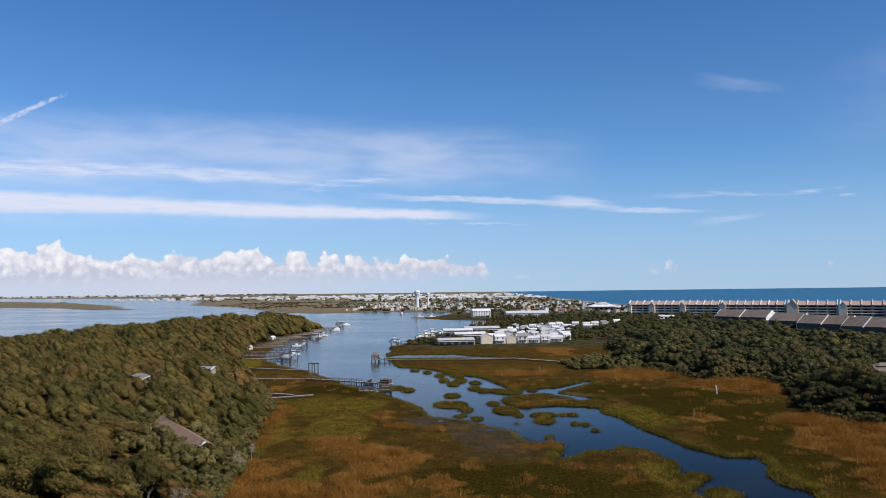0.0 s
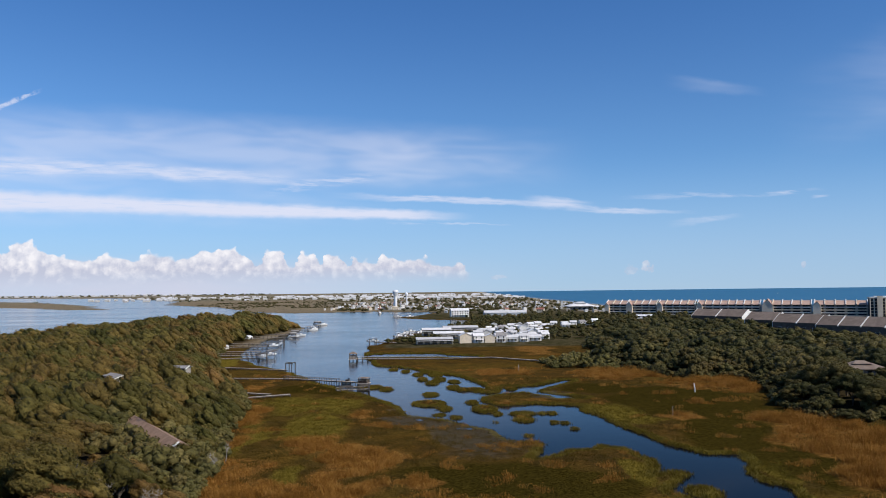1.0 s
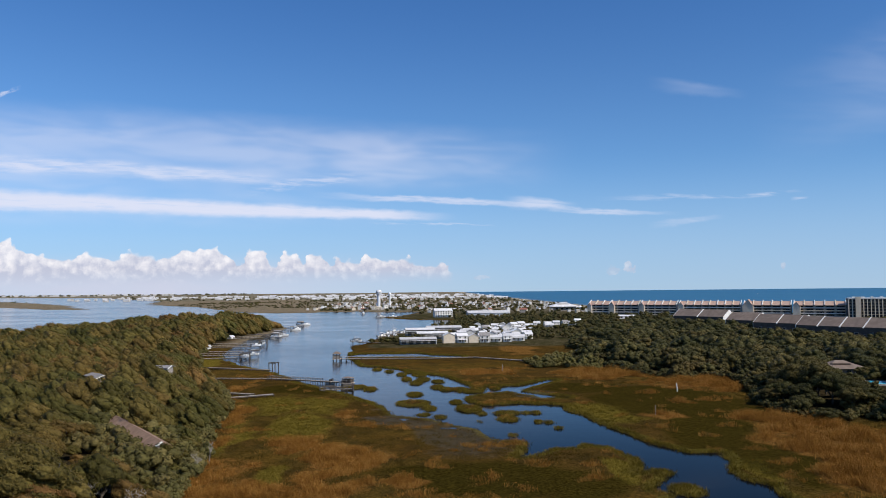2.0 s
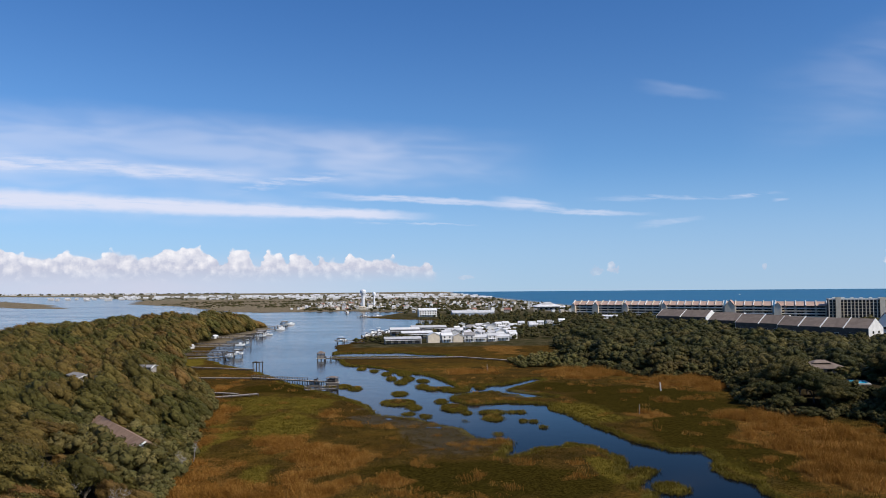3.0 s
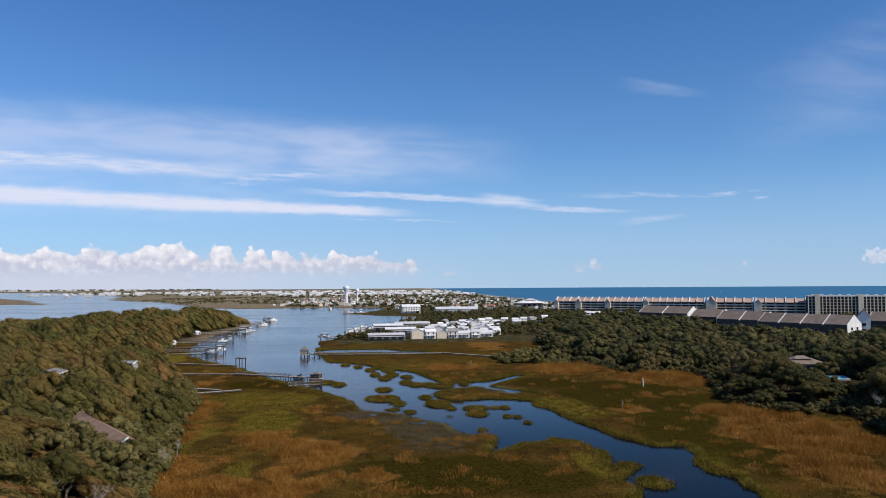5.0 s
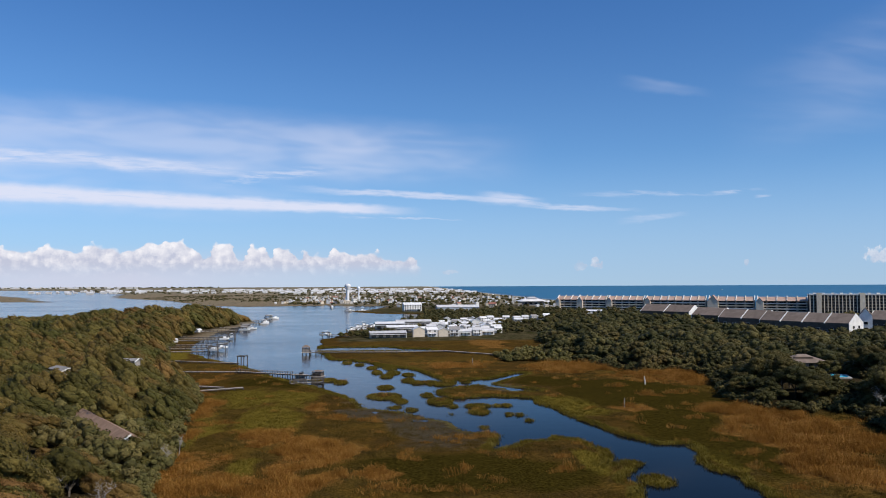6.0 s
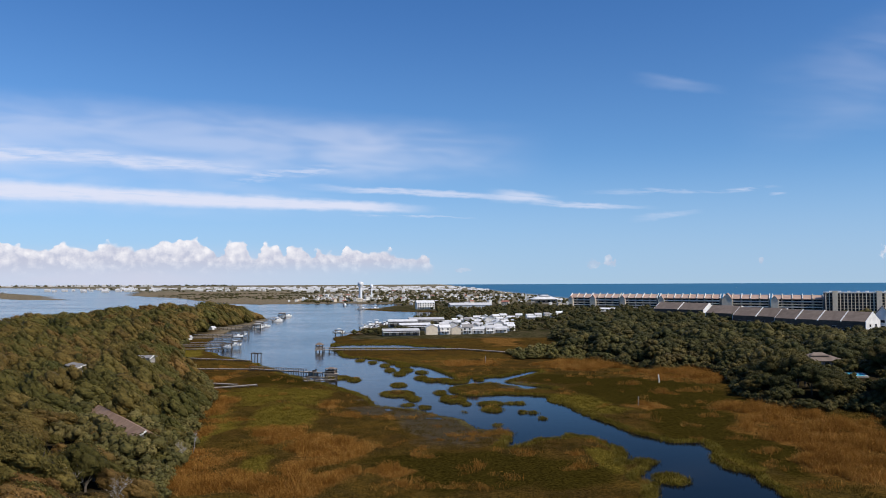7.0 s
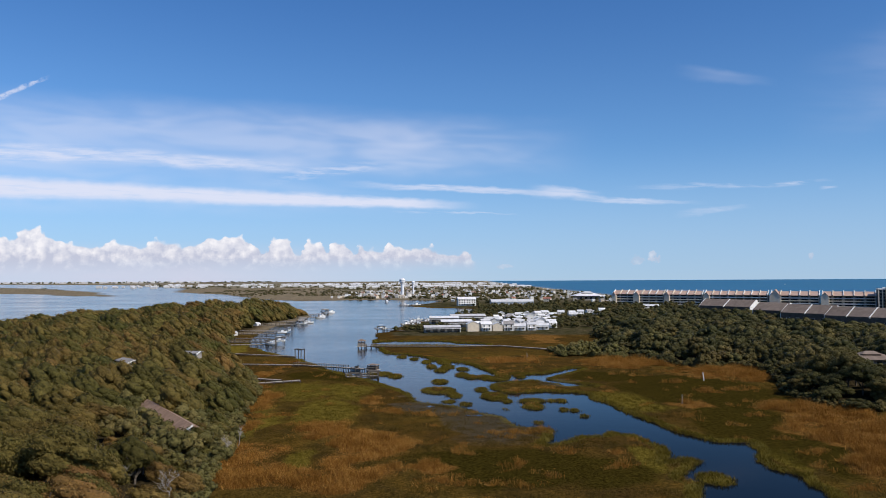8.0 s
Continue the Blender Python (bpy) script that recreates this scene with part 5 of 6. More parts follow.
stand(wood_house(41, 6.2, 4.5, 1.8, GREYWALL, NEARROOF, "long low house with brown shingle roof among trees"), -63.1, 187.1, -57.5, z=0.7)
stand(wood_house(6.5, 5.5, 6.2, 0.5, GREYWALL, GREYROOF, "small house with pale grey roof among trees"), -88.5, 287, -8, z=5.0)
stand(wood_house(10, 4.8, 5.8, 0.6, GREYWALL, GREYROOF, "grey-roofed house half hidden by treetops"), -102.5, 265, -48, z=5.0)
_peeps = cottage("tree_house", 9, 8, 8.0, 2.0, WHITE, WHITEROOF, "white house rising above the treetops")
stand(_peeps, -262, 648, 10, 0, 0.8, z=3.0)
for x, y, turn, z in ((-248, 655, -15, 2.0), (-240, 742, 5, 2.6), (-146, 585, 20, -1.5), (-129, 508, 30, -3.4), (-134, 604, 60, -1.6)):
    stand_copy(_peeps, x, y, turn, 0.6 if z == -1.6 else 0.8, z=z)


# ---- the town across the bay ----
def lathe(bm, profile, sides=24):
    rings = [[bm.verts.new((math.cos(2 * math.pi * k / sides) * r, math.sin(2 * math.pi * k / sides) * r, z)) for k in range(sides)] for r, z in profile]
    for a, b in zip(rings, rings[1:]):
        for k in range(sides):
            bm.faces.new((a[k], a[(k + 1) % sides], b[(k + 1) % sides], b[k]))
    bm.faces.new(rings[-1])
    bm.faces.new(rings[0][::-1])


def water_tower(label, tall=33.0, tank=5.0, stem=2.7):
    root = new("water_tower")
    bm = bmesh.new()
    lathe(bm, [(stem * 1.35, -1), (stem * 1.25, 1.0), (stem, 4.0), (stem, tall * 0.66), (stem * 1.15, tall * 0.70)])
    part("stem", bm, TANKPAINT, root)
    bm = bmesh.new()
    lathe(bm, [(stem * 1.15, tall * 0.70), (tank * 0.8, tall * 0.76), (tank, tall * 0.82), (tank, tall * 0.91), (tank * 0.86, tall * 0.96), (tank * 0.45, tall * 0.99), (0.3, tall)])
    part("tank", bm, TANKPAINT, root)
    bm = bmesh.new()
    lathe(bm, [(tank + 0.15, tall * 0.865), (tank + 0.3, tall * 0.865), (tank + 0.3, tall * 0.885), (tank + 0.15, tall * 0.885)])
    part("catwalk", bm, BLUEGREY, root)
    return tagged(root, label, "water tower")


stand(water_tower("tall white water tower on a round stem"), -43, 1287)
stand(water_tower("slender white water tower behind the town", 26.0, 3.2, 1.6), -30, 1560)


def flat_block(name, w, d, h, wall, roof, label, floors, bays):
    root = new(name)
    bm = bmesh.new()
    box(bm, -w / 2, w / 2, -d / 2, d / 2, -1, h)
    part("wall", bm, wall, root)
    bm = bmesh.new()
    gable_roof(bm, -w / 2, w / 2, -d / 2, d / 2, h, h + d * 0.13, 0.5)
    part("roof", bm, roof, root)
    for f in range(floors):
        for k in range(bays):
            set_window(root, -w / 2 + (k + 0.5) * w / bays, -d / 2 - 0.02, 1.7 + f * (h - 0.6) / floors, 0, WINDOW_WIDE)
    return tagged(root, label, "building")


stand(flat_block("market_hall", 52, 20, 4.5, BLUEGREY, WHITEROOF, "wide low hall with flat white roof", 1, 12), 104, 957, 2)
stand(cottage("boarding_house", 22, 12, 8.0, 2.6, WHITE, WHITEROOF, "large white three-storey house with pale roof by the bay", 3), 47, 948, 8)
stand(flat_block("office_block", 16, 12, 7.5, CREAM, CREAM, "small cream block at the foot of the tower", 2, 4), -43, 1266, 0, 0, 0.62)
stand(flat_block("low_hall", 19, 10, 2.6, WHITE, WHITEROOF, "low white hall among dark trees", 1, 4), 249, 850, -8)
_hip = club_house(WHITEROOF)
_hip.name = "beach_house"
tagged(_hip, "large beach house with broad white hip roof", "house")
stand(_hip, 232, 1120, 5, 0, 1.9)


def town_houses():
    rng = np.random.default_rng(9)
    group = "houses of the town"
    kinds = [
        cottage("town_house", 11, 9, 6.5, 2.4, WHITE, WHITEROOF, "white house with pale roof in the town", 2, False, 0.0, True),
        cottage("town_house", 12, 10, 7.5, 2.6, CREAM, GREYROOF, "cream house with grey roof in the town", 2, False, 0.0, True),
        cottage("town_house", 10, 9, 8.5, 2.6, WHITE, GREYROOF, "tall white house with grey roof in the town", 2, False, 0.0, True),
        cottage("town_house", 13, 10, 6.5, 3.0, CREAM, REDDISH, "cream house with red-brown roof in the town", 2, False, 0.0, True),
        cottage("town_house", 12, 9, 7.0, 2.4, BLUEGREY, WHITEROOF, "blue-grey house with pale roof in the town", 2, False, 0.0, True),
    ]
    spots = []
    tries = 0
    while len(spots) < 290 and tries < 20000:
        tries += 1
        zone = rng.uniform()
        if zone < 0.22:
            x, y = rng.uniform(-95, 40), rng.uniform(1250, 1420)
        elif zone < 0.55:
            x, y = rng.uniform(20, 315), rng.uniform(1010, 1600)
        elif zone < 0.8:
            x, y = rng.uniform(-120, 315), rng.uniform(1400, 2300)
        else:
            x, y = rng.uniform(-170, -20), rng.uniform(1300, 1900)
        coast = COAST - 30
        if x > coast or any((x - a) ** 2 + (y - b) ** 2 < 13 ** 2 for a, b in spots) or land_by(np.array([x]), np.array([y]))[0] < 10:
            continue
        spots.append((x, y))
    for i, (x, y) in enumerate(spots):
        k = int(rng.choice(5, p=[0.34, 0.18, 0.2, 0.12, 0.16]))
        size = rng.uniform(0.5, 0.8) * (1.0 if y < 1600 else 0.85)
        if i < 5:
            tagged(stand(kinds[i], x, y, rng.uniform(-30, 30), 0, size), "", "", group)
        else:
            stand_copy(kinds[k], x, y, float(rng.choice([0, 90])) + rng.uniform(-25, 25), size, "", group)


town_houses()


def far_shore_town():
    """Rows of pale buildings miles off, far too small to tell apart."""
    rng = np.random.default_rng(4)
    walls, roofs = bmesh.new(), bmesh.new()
    spots = [(rng.uniform(-1150, -330), rng.uniform(2450, 3300), 1.0) for _ in range(150)] + [(rng.uniform(-330, 325), rng.uniform(2250, 3400), 1.0) for _ in range(200)]
    spots += [(x, 4330 + rng.uniform(0, 160), 1.5) for x in np.arange(-3600, -1300, 17)]
    for x, y, s in spots:
        w, d, h = rng.uniform(6, 20) * s, 10.0, rng.uniform(3, 6.5) * s
        if y > 4000:
            w = rng.uniform(7, 16) * s
        box(walls, x - w / 2, x + w / 2, y - d / 2, y + d / 2, -1, h)
        gable_roof(roofs, x - w / 2, x + w / 2, y - d / 2, y + d / 2, h, h + 1.6)
    for bm, name, material in ((walls, "far_walls", WHITE), (roofs, "far_roofs", WHITEROOF)):
        tagged(new("far_town", mesh_of(name, bm, material)), "white buildings crowded along a far shore", "town", kind="stuff")


far_shore_town()


# ---- trees among the houses and along the far shores ----
def distant_trees():
    rng = np.random.default_rng(31)
    low = [crown_arrays(rng, 60, 5.0, 0.8, 8.0, 0.8, 6) for _ in range(6)]
    tiny = [crown_arrays(rng, 24, 6.5, 0.3, 7.0, 1.4, 4) for _ in range(4)]
    spots = []
    for x0, x1, y0, y1, count in ((120, 330, 680, 960, 330), (-25, 14, 524, 548, 20), (50, 150, 700, 930, 200), (-10, 60, 690, 900, 30), (28, 118, 535, 730, 210), (98, 190, 590, 690, 110), (20, 300, 1000, 1500, 380)):
        spots += [(rng.uniform(x0, x1), rng.uniform(y0, y1), 0) for _ in range(count)]
    for x0, x1, y0, y1, count in ((-140, 60, 1190, 1420, 170), (-260, 310, 1450, 2300, 420), (-520, -60, 1330, 2100, 1500), (-1200, 60, 2300, 3400, 420), (-4200, -900, 4330, 4700, 420)):
        spots += [(rng.uniform(x0, x1), rng.uniform(y0, y1), 1) for _ in range(count)]
    x, y, k = (np.array(c) for c in zip(*spots))
    d = land_by(x, y)
    free = (d > 6) & (x < COAST - 25)
    for ob in list(scene.objects):
        if ob.parent is None and ob.name.split(".")[0] in ("cottage", "boat_shed", "town_house", "market_hall", "boarding_house", "beach_flats", "office_block", "low_hall"):
            p = ob.matrix_basis.translation
            r = {"cottage": 5.5, "boat_shed": 13, "town_house": 7, "market_hall": 36, "beach_flats": 22}.get(ob.name.split(".")[0], 14)
            free &= (x - p.x) ** 2 + ((y - p.y) * (0.6 if r < 13 else 1.0)) ** 2 > r * r
    heath = (x < -60) & (y > 1330) & (y < 2100)
    free &= ~heath | (fbm(x, y, 150.0, 3, 71) > 0.50)
    x, y, k = x[free], y[free], k[free]
    z = height_at(x, y)
    verts, faces, tint, base = [], [], [], 0
    for i in range(len(x)):
        co, quads = (tiny[i % 4] if k[i] else low[i % 6])
        s = rng.uniform(0.5, 0.95) * (1.5 if y[i] > 4000 else 0.45 if x[i] < -60 and 1330 < y[i] < 2100 else 0.8 if y[i] > 700 else 0.62 if x[i] > 25 else 0.75)
        a = rng.uniform(0, 6.28)
        p = np.stack([(co[:, 0] * math.cos(a) - co[:, 1] * math.sin(a)) * s + x[i], (co[:, 0] * math.sin(a) + co[:, 1] * math.cos(a)) * s + y[i], co[:, 2] * s + z[i] - 0.3], 1)
        verts.append(p), faces.append(quads + base), tint.append(np.full(len(p), rng.uniform(0, 1)))
        base += len(p)
    me = leafy_mesh("far_trees", np.concatenate(verts), np.concatenate(faces), LEAF_EAST)
    me.attributes.new("tint", "FLOAT", "POINT").data.foreach_set("value", np.concatenate(tint).astype(np.float32))
    tagged(new("far_trees", me), "dark green trees among the houses and on far shores", "trees", kind="stuff")


distant_trees()

# ---- docks, boats and posts ----
def pier(ax, ay, bx, by, wide=1.6, deck=1.25, rails=True, gap=3.0, label="grey timber pier on posts over the marsh", material=None):
    """A timber walkway from a to b: deck, joists, posts down into the mud and handrails."""
    root = new("pier")
    length = math.hypot(bx - ax, by - ay)
    root.matrix_basis = Matrix.Translation((ax, ay, 0)) @ Matrix.Rotation(math.atan2(by - ay, bx - ax), 4, "Z")
    bm = bmesh.new()
    k = 0
    for x in np.arange(0, length, 0.6):
        k += 1
        box(bm, float(x), float(min(x + 0.57, length)), -wide / 2, wide / 2, deck - 0.10, deck + 0.012 * (k % 3))
    tagged(part("deck", bm, material or TIMBER, root), kind="stuff")
    for y in (-wide / 2 + 0.12, wide / 2 - 0.12):
        bm = bmesh.new()
        box(bm, 0, length, y - 0.07, y + 0.07, deck - 0.38, deck - 0.10)
        part("beam", bm, DARKTIMBER, root)
    post = bmesh.new()
    up = deck + (1.05 if rails else 0.12)
    box(post, -0.13, 0.13, -0.13, 0.13, -1.6, up)
    post = made(post, "post", DARKTIMBER)
    n = max(1, int(round(length / gap)))
    for i in range(n + 1):
        for y in (-wide / 2 - 0.08, wide / 2 + 0.08):
            piece("post", post, root, pose(i * length / n, y, 0))
    if rails:
        for y in (-wide / 2 - 0.08, wide / 2 + 0.08):
            bm = bmesh.new()
            box(bm, 0, length, y - 0.04, y + 0.04, deck + 0.93, deck + 1.02)
            part("rail", bm, TIMBER, root)
    return tagged(root, label, "pier", "timber piers")


def hut(x, y, w, d, turn, wall=True, label="open dock shelter with dark hip roof", h=2.6, roof=None, base=1.25, rise=1.25):
    root = new("dock_shelter")
    bm = bmesh.new()
    box(bm, -w / 2 - 0.6, w / 2 + 0.6, -d / 2 - 0.6, d / 2 + 0.6, base - 0.25, base)
    part("platform", bm, TIMBER, root)
    bm = bmesh.new()
    z = base + h
    o = 0.5
    v = [bm.verts.new(p) for p in ((-w / 2 - o, -d / 2 - o, z), (w / 2 + o, -d / 2 - o, z), (w / 2 + o, d / 2 + o, z), (-w / 2 - o, d / 2 + o, z), (-w * 0.12, 0, z + rise), (w * 0.12, 0, z + rise))]
    for f in ((0, 1, 5, 4), (1, 2, 5), (2, 3, 4, 5), (3, 0, 4), (3, 2, 1, 0)):
        bm.faces.new([v[i] for i in f])
    part("roof", bm, roof or BROWNROOF, root)
    post = bmesh.new()
    box(post, -0.13, 0.13, -0.13, 0.13, -1.7, z)
    post = made(post, "post", DARKTIMBER)
    for px in (-w / 2, 0, w / 2):
        for py in (-d / 2, d / 2):
            piece("post", post, root, pose(px, py, 0))
    bm = bmesh.new()
    for y0 in (-d / 2 - 0.5, d / 2 + 0.4):
        box(bm, -w / 2 - 0.5, w / 2 + 0.5, y0, y0 + 0.1, base + 0.9, base + 1.02)
    part("rail", bm, TIMBER, root)
    if wall:
        bm = bmesh.new()
        box(bm, -w / 2 + 0.15, w / 2 - 0.15, -d / 2 + 0.15, d / 2 - 0.15, base, base + h * 0.72)
        part("cabin", bm, wall if not isinstance(wall, bool) else GREYWALL, root)
    root.matrix_basis = pose(x, y, 0, 0, 0, turn)
    return tagged(root, label, "dock shelter")


def boat(label, length=7.0, top=True):
    """A white motor boat: lofted hull, deck, console, windscreen and canvas top; bow along +x."""
    root = new("motor_boat")
    bm = bmesh.new()
    rows = []
    for i in range(9):
        u = i / 8
        x = -length / 2 + u * length
        half = 1.2 * (1 - max(0, (u - 0.45) / 0.55) ** 2.2) * (0.92 + 0.08 * min(1, u * 4)) + 0.02
        keel = -0.45 + 0.55 * max(0, (u - 0.6) / 0.4) ** 2
        gun = 0.75 + 0.35 * u * u
        rows.append([bm.verts.new(p) for p in ((x, 0, keel), (x, -half * 0.72, keel + 0.30), (x, -half, gun), (x, -half * 0.82, gun - 0.02), (x, half * 0.82, gun - 0.02), (x, half, gun), (x, half * 0.72, keel + 0.30))])
    for a, b in zip(rows, rows[1:]):
        for k in range(7):
            j = (k + 1) % 7
            bm.faces.new((a[k], b[k], b[j], a[j]))
    bm.faces.new(rows[0][::-1])
    bm.faces.new(rows[-1])
    part("hull", bm, HULL, root)
    bm = bmesh.new()
    box(bm, -0.7, 0.9, -0.55, 0.55, 0.75, 1.75)
    part("console", bm, HULL, root)
    bm = bmesh.new()
    slab(bm, ((0.9, -0.6, 1.75), (0.9, 0.6, 1.75), (0.55, 0.6, 2.25), (0.55, -0.6, 2.25)), 0.04)
    part("windscreen", bm, GLASS, root)
    bm = bmesh.new()
    box(bm, -length / 2 - 0.55, -length / 2 - 0.02, -0.3, 0.3, 0.1, 1.25)
    part("outboard_motor", bm, DARKTIMBER, root, "dark outboard motor")
    if top:
        bm = bmesh.new()
        box(bm, -1.4, 1.3, -1.0, 1.0, 2.75, 2.85)
        part("canopy", bm, HULL, root)
        bm = bmesh.new()
        for x in (-1.2, 1.1):
            for y in (-0.85, 0.85):
                box(bm, x - 0.05, x + 0.05, y - 0.05, y + 0.05, 0.8, 2.75)
        part("canopy_frame", bm, GREYWALL, root)
    return tagged(root, label, "boat", "boats at the docks")


def boat_lift(x, y, turn, w=4.2, d=3.6, h=4.5, label="dark timber boat lift with high beams", cover=False):
    root = new("boat_lift")
    post = bmesh.new()
    box(post, -0.16, 0.16, -0.16, 0.16, -1.8, h)
    post = made(post, "post", DARKTIMBER)
    for px in (-w / 2, w / 2):
        for py in (-d / 2, d / 2):
            piece("post", post, root, pose(px, py, 0))
    for py in (-d / 2, d / 2):
        bm = bmesh.new()
        box(bm, -w / 2 - 0.5, w / 2 + 0.5, py - 0.17, py + 0.17, h, h + 0.35)
        part("beam", bm, DARKTIMBER, root)
    for px in (-w / 2, w / 2):
        bm = bmesh.new()
        box(bm, px - 0.1, px + 0.1, -d / 2, d / 2, h + 0.35, h + 0.6)
        part("cross_beam", bm, DARKTIMBER, root)
    if cover:
        bm = bmesh.new()
        gable_roof(bm, -w / 2, w / 2, -d / 2, d / 2, h + 0.6, h + 1.2)
        part("roof", bm, GREYROOF, root)
    root.matrix_basis = pose(x, y, 0, 0, 0, turn)
    return tagged(root, label, "boat lift", "boat lifts")


# piers over the western marsh
pier(-92, 341, -58, 335, wide=1.3, deck=1.0, rails=False, label="long plain timber pier crossing the marsh")
pier(-58, 334, -34, 321, rails=True, gap=2.4, label="timber pier with handrails over open water")
pier(-34, 321, -26, 317, rails=False, gap=2.0, label="low timber landing between pier and shelter")
hut(-23, 317, 3.6, 2.8, -20, label="dark boarded dock shelter at the end of a pier", wall=BROWNWALL, h=1.9, roof=BROWNROOF, base=0.9, rise=0.55)
pier(-106, 387, -64, 368, rails=False, wide=1.3, label="narrow timber pier leading to a boat lift")
boat_lift(-62, 371, -22, 3.3, 3.0, 3.9)
pier(-70, 292, -55, 285, rails=False, wide=1.4, label="short low pier of pale boards in the marsh")
pier(-62, 277, -47.5, 284, rails=False, wide=1.4, label="short pale pier slanting across the marsh grass")
pier(-32, 297, -20, 300, rails=True, gap=2.0, deck=0.7, wide=1.3, label="low dark landing stage with rail beside islets")
boat_lift(-28.5, 296.5, 10, 4.0, 2.4, 1.9, "low dark boat cradle beside the landing stage")
boat_lift(-21.5, 299.5, 10, 3.6, 2.4, 2.1, "low dark boat cradle at the landing end")

# small docks along the western shore
pier(-120, 430, -90, 434, rails=False, wide=1.4, label="timber dock running out from the wooded shore")
pier(-125, 452, -88, 447, rails=True, wide=1.4, label="railed timber dock running out from the shore")
pier(-128, 478, -98, 476, rails=False, wide=1.4, label="thin grey dock over shallow water")
pier(-132, 512, -102, 516, rails=True, wide=1.5, label="timber dock with boats at its end")
pier(-134, 545, -100, 538, rails=False, wide=1.4, label="timber dock beneath the wooded bank")
pier(-131, 600, -106, 612, rails=True, wide=1.6, label="timber dock with moored white boats")
pier(-127, 650, -104, 641, rails=False, wide=1.6, label="timber dock beneath the wooded point")
pier(-118, 700, -102, 715, rails=False, wide=1.6, label="timber dock close to the wooded point")
pier(-117, 760, -104, 790, rails=False, wide=1.8, label="timber dock at the tip of the point")
boat_lift(-88, 433, 5, 4.6, 3.6, 3.6, "dark boat lift with a white boat beside a dock")
boat_lift(-86, 447, -5, 4.6, 3.6, 3.6, "dark boat lift at the end of a railed dock")
boat_lift(-97, 537, 0, 4.6, 3.6, 4.0, "tall boat lift at the end of a dock")
boat_lift(-101, 612, 10, 4.6, 3.8, 3.4, "boat lift with grey roof on the dock", True)
boat_lift(-104, 640, 0, 5.2, 4.0, 3.4, "boat lift with grey roof under the wood", True)
boat_lift(-107, 800, 20, 6.0, 4.4, 3.6, "roofed boat lift at the tip of the point", True)

# the eastern piers
hut(-36.5, 419, 3.6, 3.4, 0, label="open dock shelter with brown hip roof over water", wall=GREYWALL, h=2.6)
pier(-34, 419, -23, 418, gap=2.6, label="timber pier between shelter and grassy spit")
pier(-23, 418, 12, 415, gap=3.0, label="long timber boardwalk on posts over shallow water")
pier(12, 415, 38, 418, rails=False, gap=3.4, label="long pale boardwalk across the marsh")
pier(38, 418, 63, 394, rails=False, gap=3.4, label="pale boardwalk bending towards the bushes")
pier(-32, 541, -17, 535, gap=3.0, label="timber dock on the marina side")
boat_lift(-33.5, 542, 0, 5.0, 4.0, 3.2, "dark boat lift holding a white boat")
pier(-19, 600, -2, 606, rails=False, label="marina dock with moored boats")
pier(-15, 630, 4, 640, rails=False, label="marina dock with boats by the sheds")
pier(-10, 660, 8, 668, rails=False, label="outer marina dock with moored boats")
pier(-40, 985, 0, 990, rails=False, wide=2.4, label="low breakwater dock across the bay")

_boat = boat("white motor boat with hard top at a dock")
_skiff = boat("open white motor boat at a timber dock", 5.6, False)
_boat.matrix_basis = pose(-86.5, 447, 1.5, 0, 0, 15)
_skiff.matrix_basis = pose(-88.2, 433, 1.4, 0, 0, -10)
for k, (x, y, turn, z, size) in enumerate(((-98, 517, 10, 1.3, 1.1), (-97, 537, 80, 1.2, 0.9), (-100.5, 612, 5, 1.2, 1.2), (-105, 618, 40, 0.25, 1.0), (-104, 641, 0, 1.2, 1.2), (-100, 716, 20, 0.3, 1.3), (-101, 733, 40, 0.3, 1.3),
                                          (-99, 640, 15, 0.3, 1.1), (-106, 801, 10, 1.1, 1.4), (-102, 812, 30, 0.3, 1.4), (-33.5, 542, 10, 1.6, 1.1), (-18, 608, 40, 0.3, 1.2), (-12, 602, 100, 0.3, 1.2), (-7, 610, 80, 0.3, 1.1),
                                          (-14, 638, 30, 0.3, 1.3), (-8, 628, 60, 0.3, 1.2), (-2, 642, 100, 0.3, 1.2), (-9, 668, 20, 0.3, 1.3), (0, 658, 70, 0.3, 1.2), (-30, 992, 0, 0.3, 1.6), (-15, 994, 20, 0.3, 1.6), (-60, 1120, 80, 0.3, 2.0))):
    m = Matrix.Translation((x, y, z)) @ Matrix.Rotation(radians(turn), 4, "Z") @ Matrix.Diagonal((size, size, size, 1))
    copy_thing(_boat if k % 3 else _skiff, m)
_dark = boat("small dark rowing boat beside a landing", 4.2, False)
_dark.children[0].data.materials[0] = DARKTIMBER
_dark.matrix_basis = pose(-30, 320, 0.2, 0, 0, -25)
_far = boat("white fishing boat far out at sea", 14, True)
_far.matrix_basis = pose(1257, 2680, 0.4, 0, 0, 40)


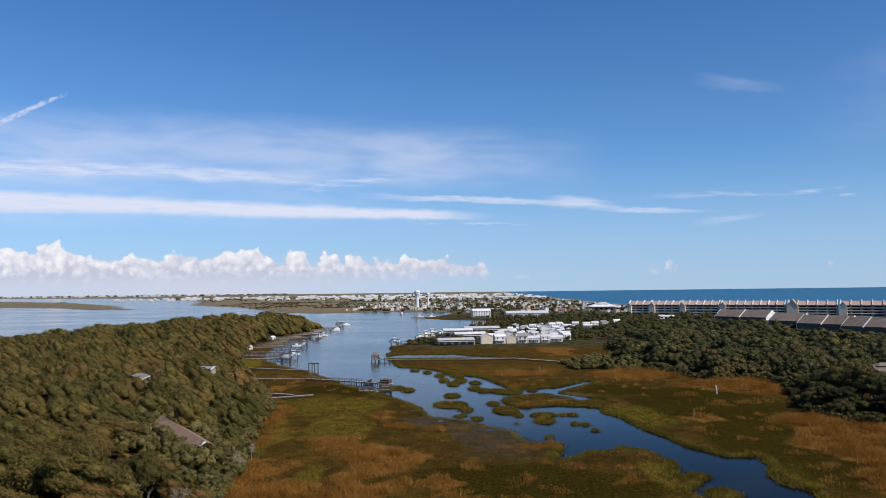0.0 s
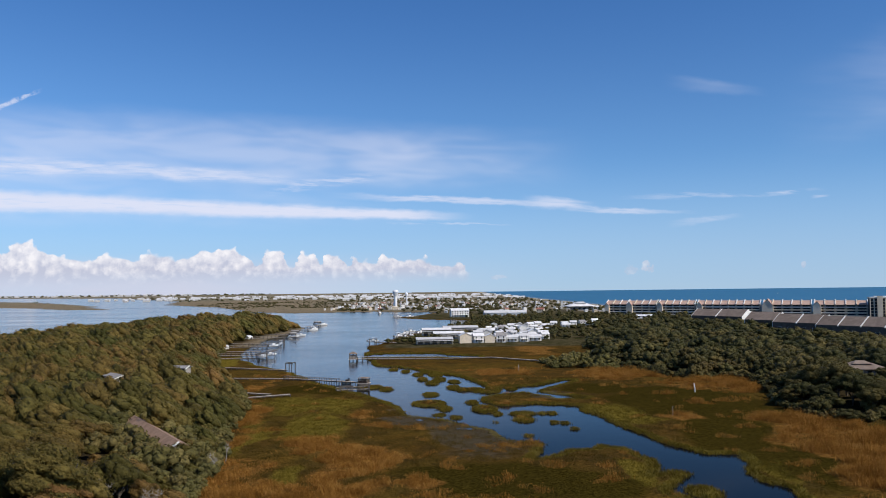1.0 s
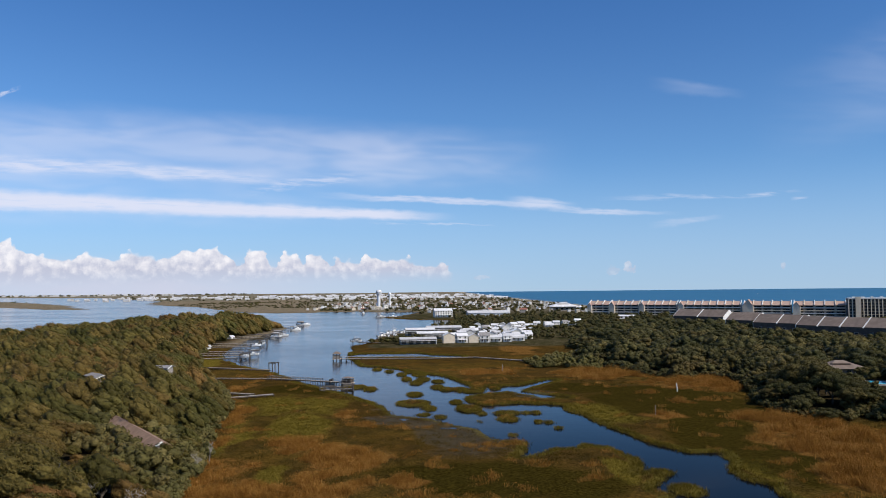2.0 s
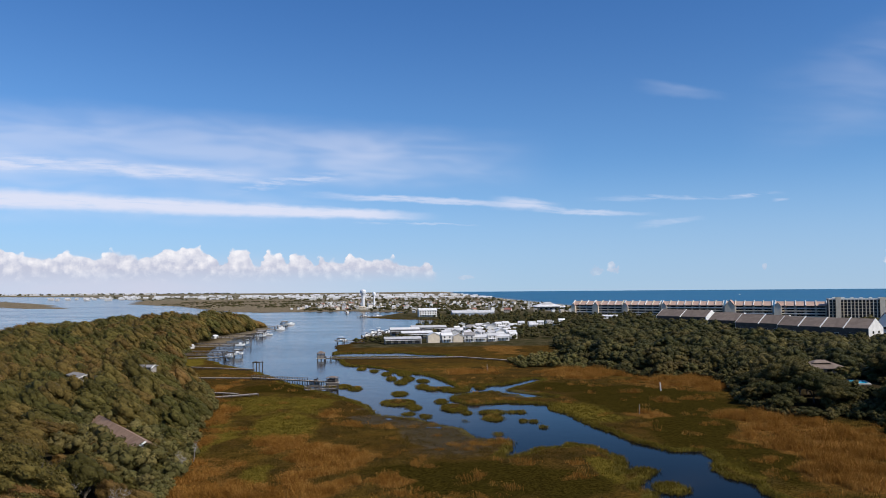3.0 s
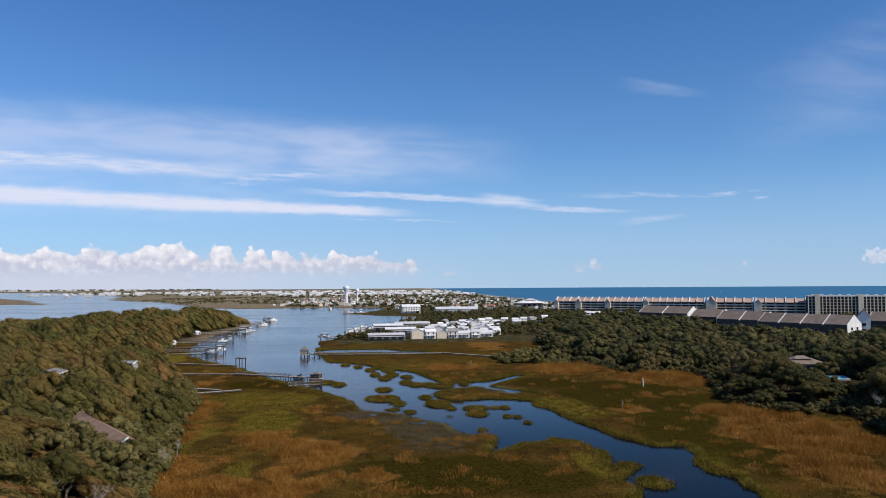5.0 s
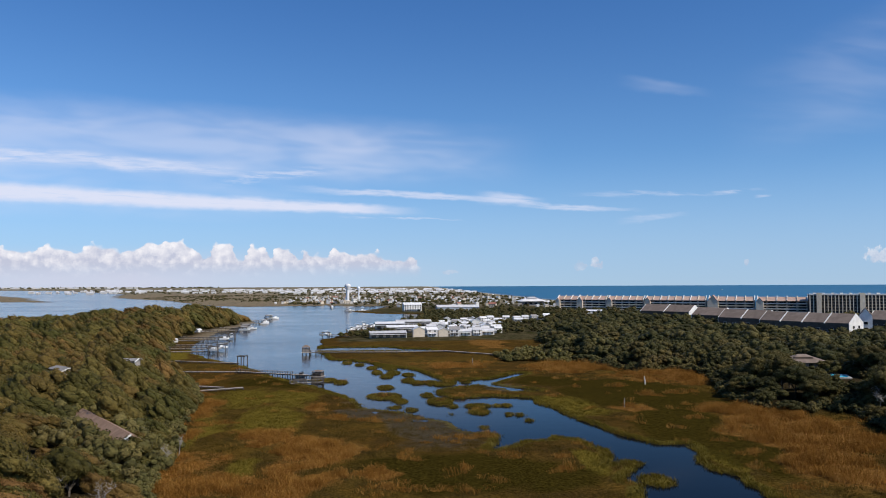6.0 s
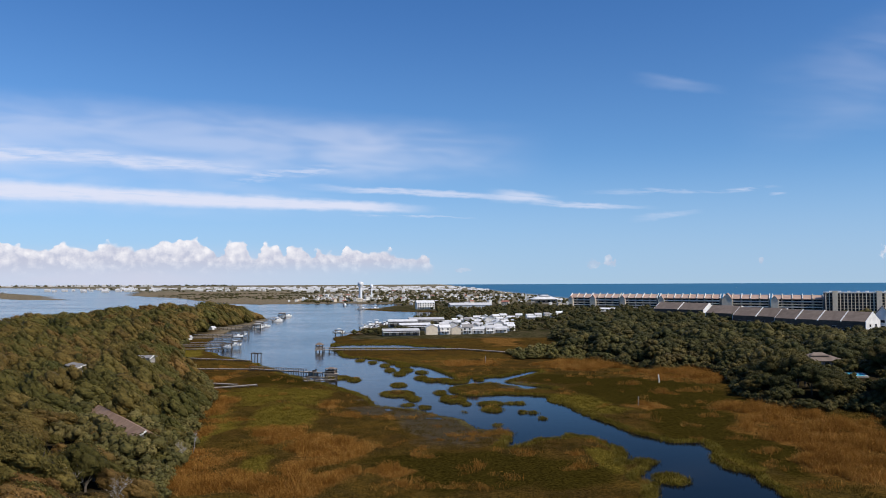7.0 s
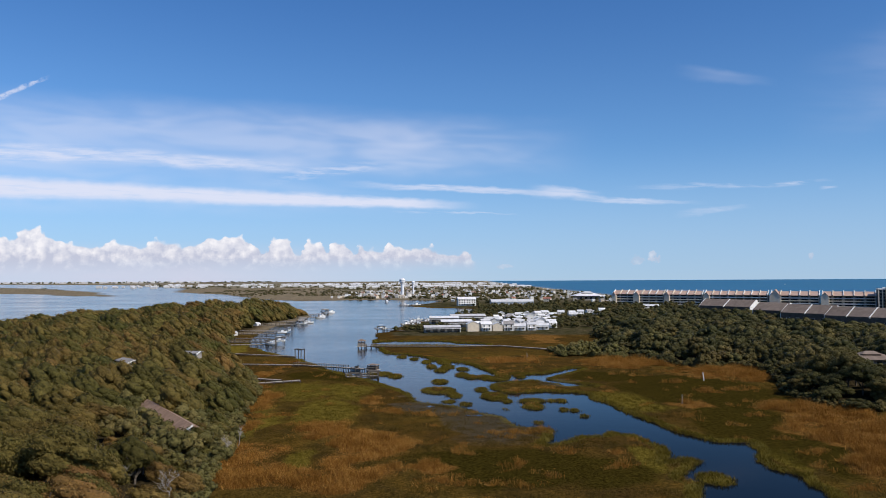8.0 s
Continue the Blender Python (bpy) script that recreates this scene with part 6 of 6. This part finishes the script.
def marker(x, y, h, r, lean, material, label):
    bm = bmesh.new()
    limb(bm, (0, 0, -0.6), (lean * h, 0, h), r, r * 0.85, 8)
    ob = new("marker_post", mesh_of("marker_post", bm, material))
    ob.matrix_basis = pose(x, y, ground_z(x, y))
    return tagged(ob, label, "post")


marker(100, 279, 3.1, 0.22, -0.10, WHITE, "leaning white post in the marsh")
marker(76, 231, 2.8, 0.10, 0.03, DEADWOOD, "thin grey stake in the marsh")
marker(45, 353, 3.2, 0.14, 0.0, DEADWOOD, "thin weathered stake in the marsh grass")
marker(-92, 345, 4.0, 0.16, 0.0, DEADWOOD, "weathered pole at the head of a pier")


# ---- bare and bleached trees ----
def bare_tree(x, y, tall, seed, material, label, twigs=150):
    rng = random.Random(seed)
    bm = bmesh.new()
    limb(bm, (0, 0, -1), (0.3, 0.2, tall * 0.45), 0.12, 0.07, 6)
    tips = [Vector((0.3, 0.2, tall * 0.45))]
    for k in range(twigs):
        start = tips[rng.randrange(len(tips))]
        a, r = rng.uniform(0, 6.28), rng.uniform(0.05, 0.11) * tall * (1 - 0.5 * k / twigs)
        end = start + Vector((math.cos(a) * r, math.sin(a) * r, rng.uniform(0.2, 1.1) * r))
        limb(bm, start, end, 0.036 - 0.024 * k / twigs, 0.010, 5)
        tips.append(end)
    ob = new("bare_tree", mesh_of("bare_tree", bm, material))
    ob.matrix_basis = pose(x, y, ground_z(x, y))
    return tagged(ob, label, "bare tree")


bare_tree(-43.0, 127, 8.5, 1, DEADWOOD, "bleached bare tree among low oaks")
bare_tree(-52, 128, 9, 2, DEADWOOD, "bleached bare tree standing above the brush")
bare_tree(-43, 165, 5.5, 3, DEADWOOD, "pale dead branches at the marsh edge")
bare_tree(-44, 178, 5.0, 4, DEADWOOD, "small bleached snag beside the reeds")
bare_tree(141, 205, 9.0, 5, DEADWOOD, "pale bare tree beside dark oaks")
bare_tree(146, 214, 9.0, 6, DEADWOOD, "grey bare tree in the eastern wood")
for k, (x, y) in enumerate(((-300, 560), (-291, 552), (-310, 575), (-283, 545))):
    bare_tree(x, y, 15, 10 + k, BARK, "tall dark open tree against the sound", 40)
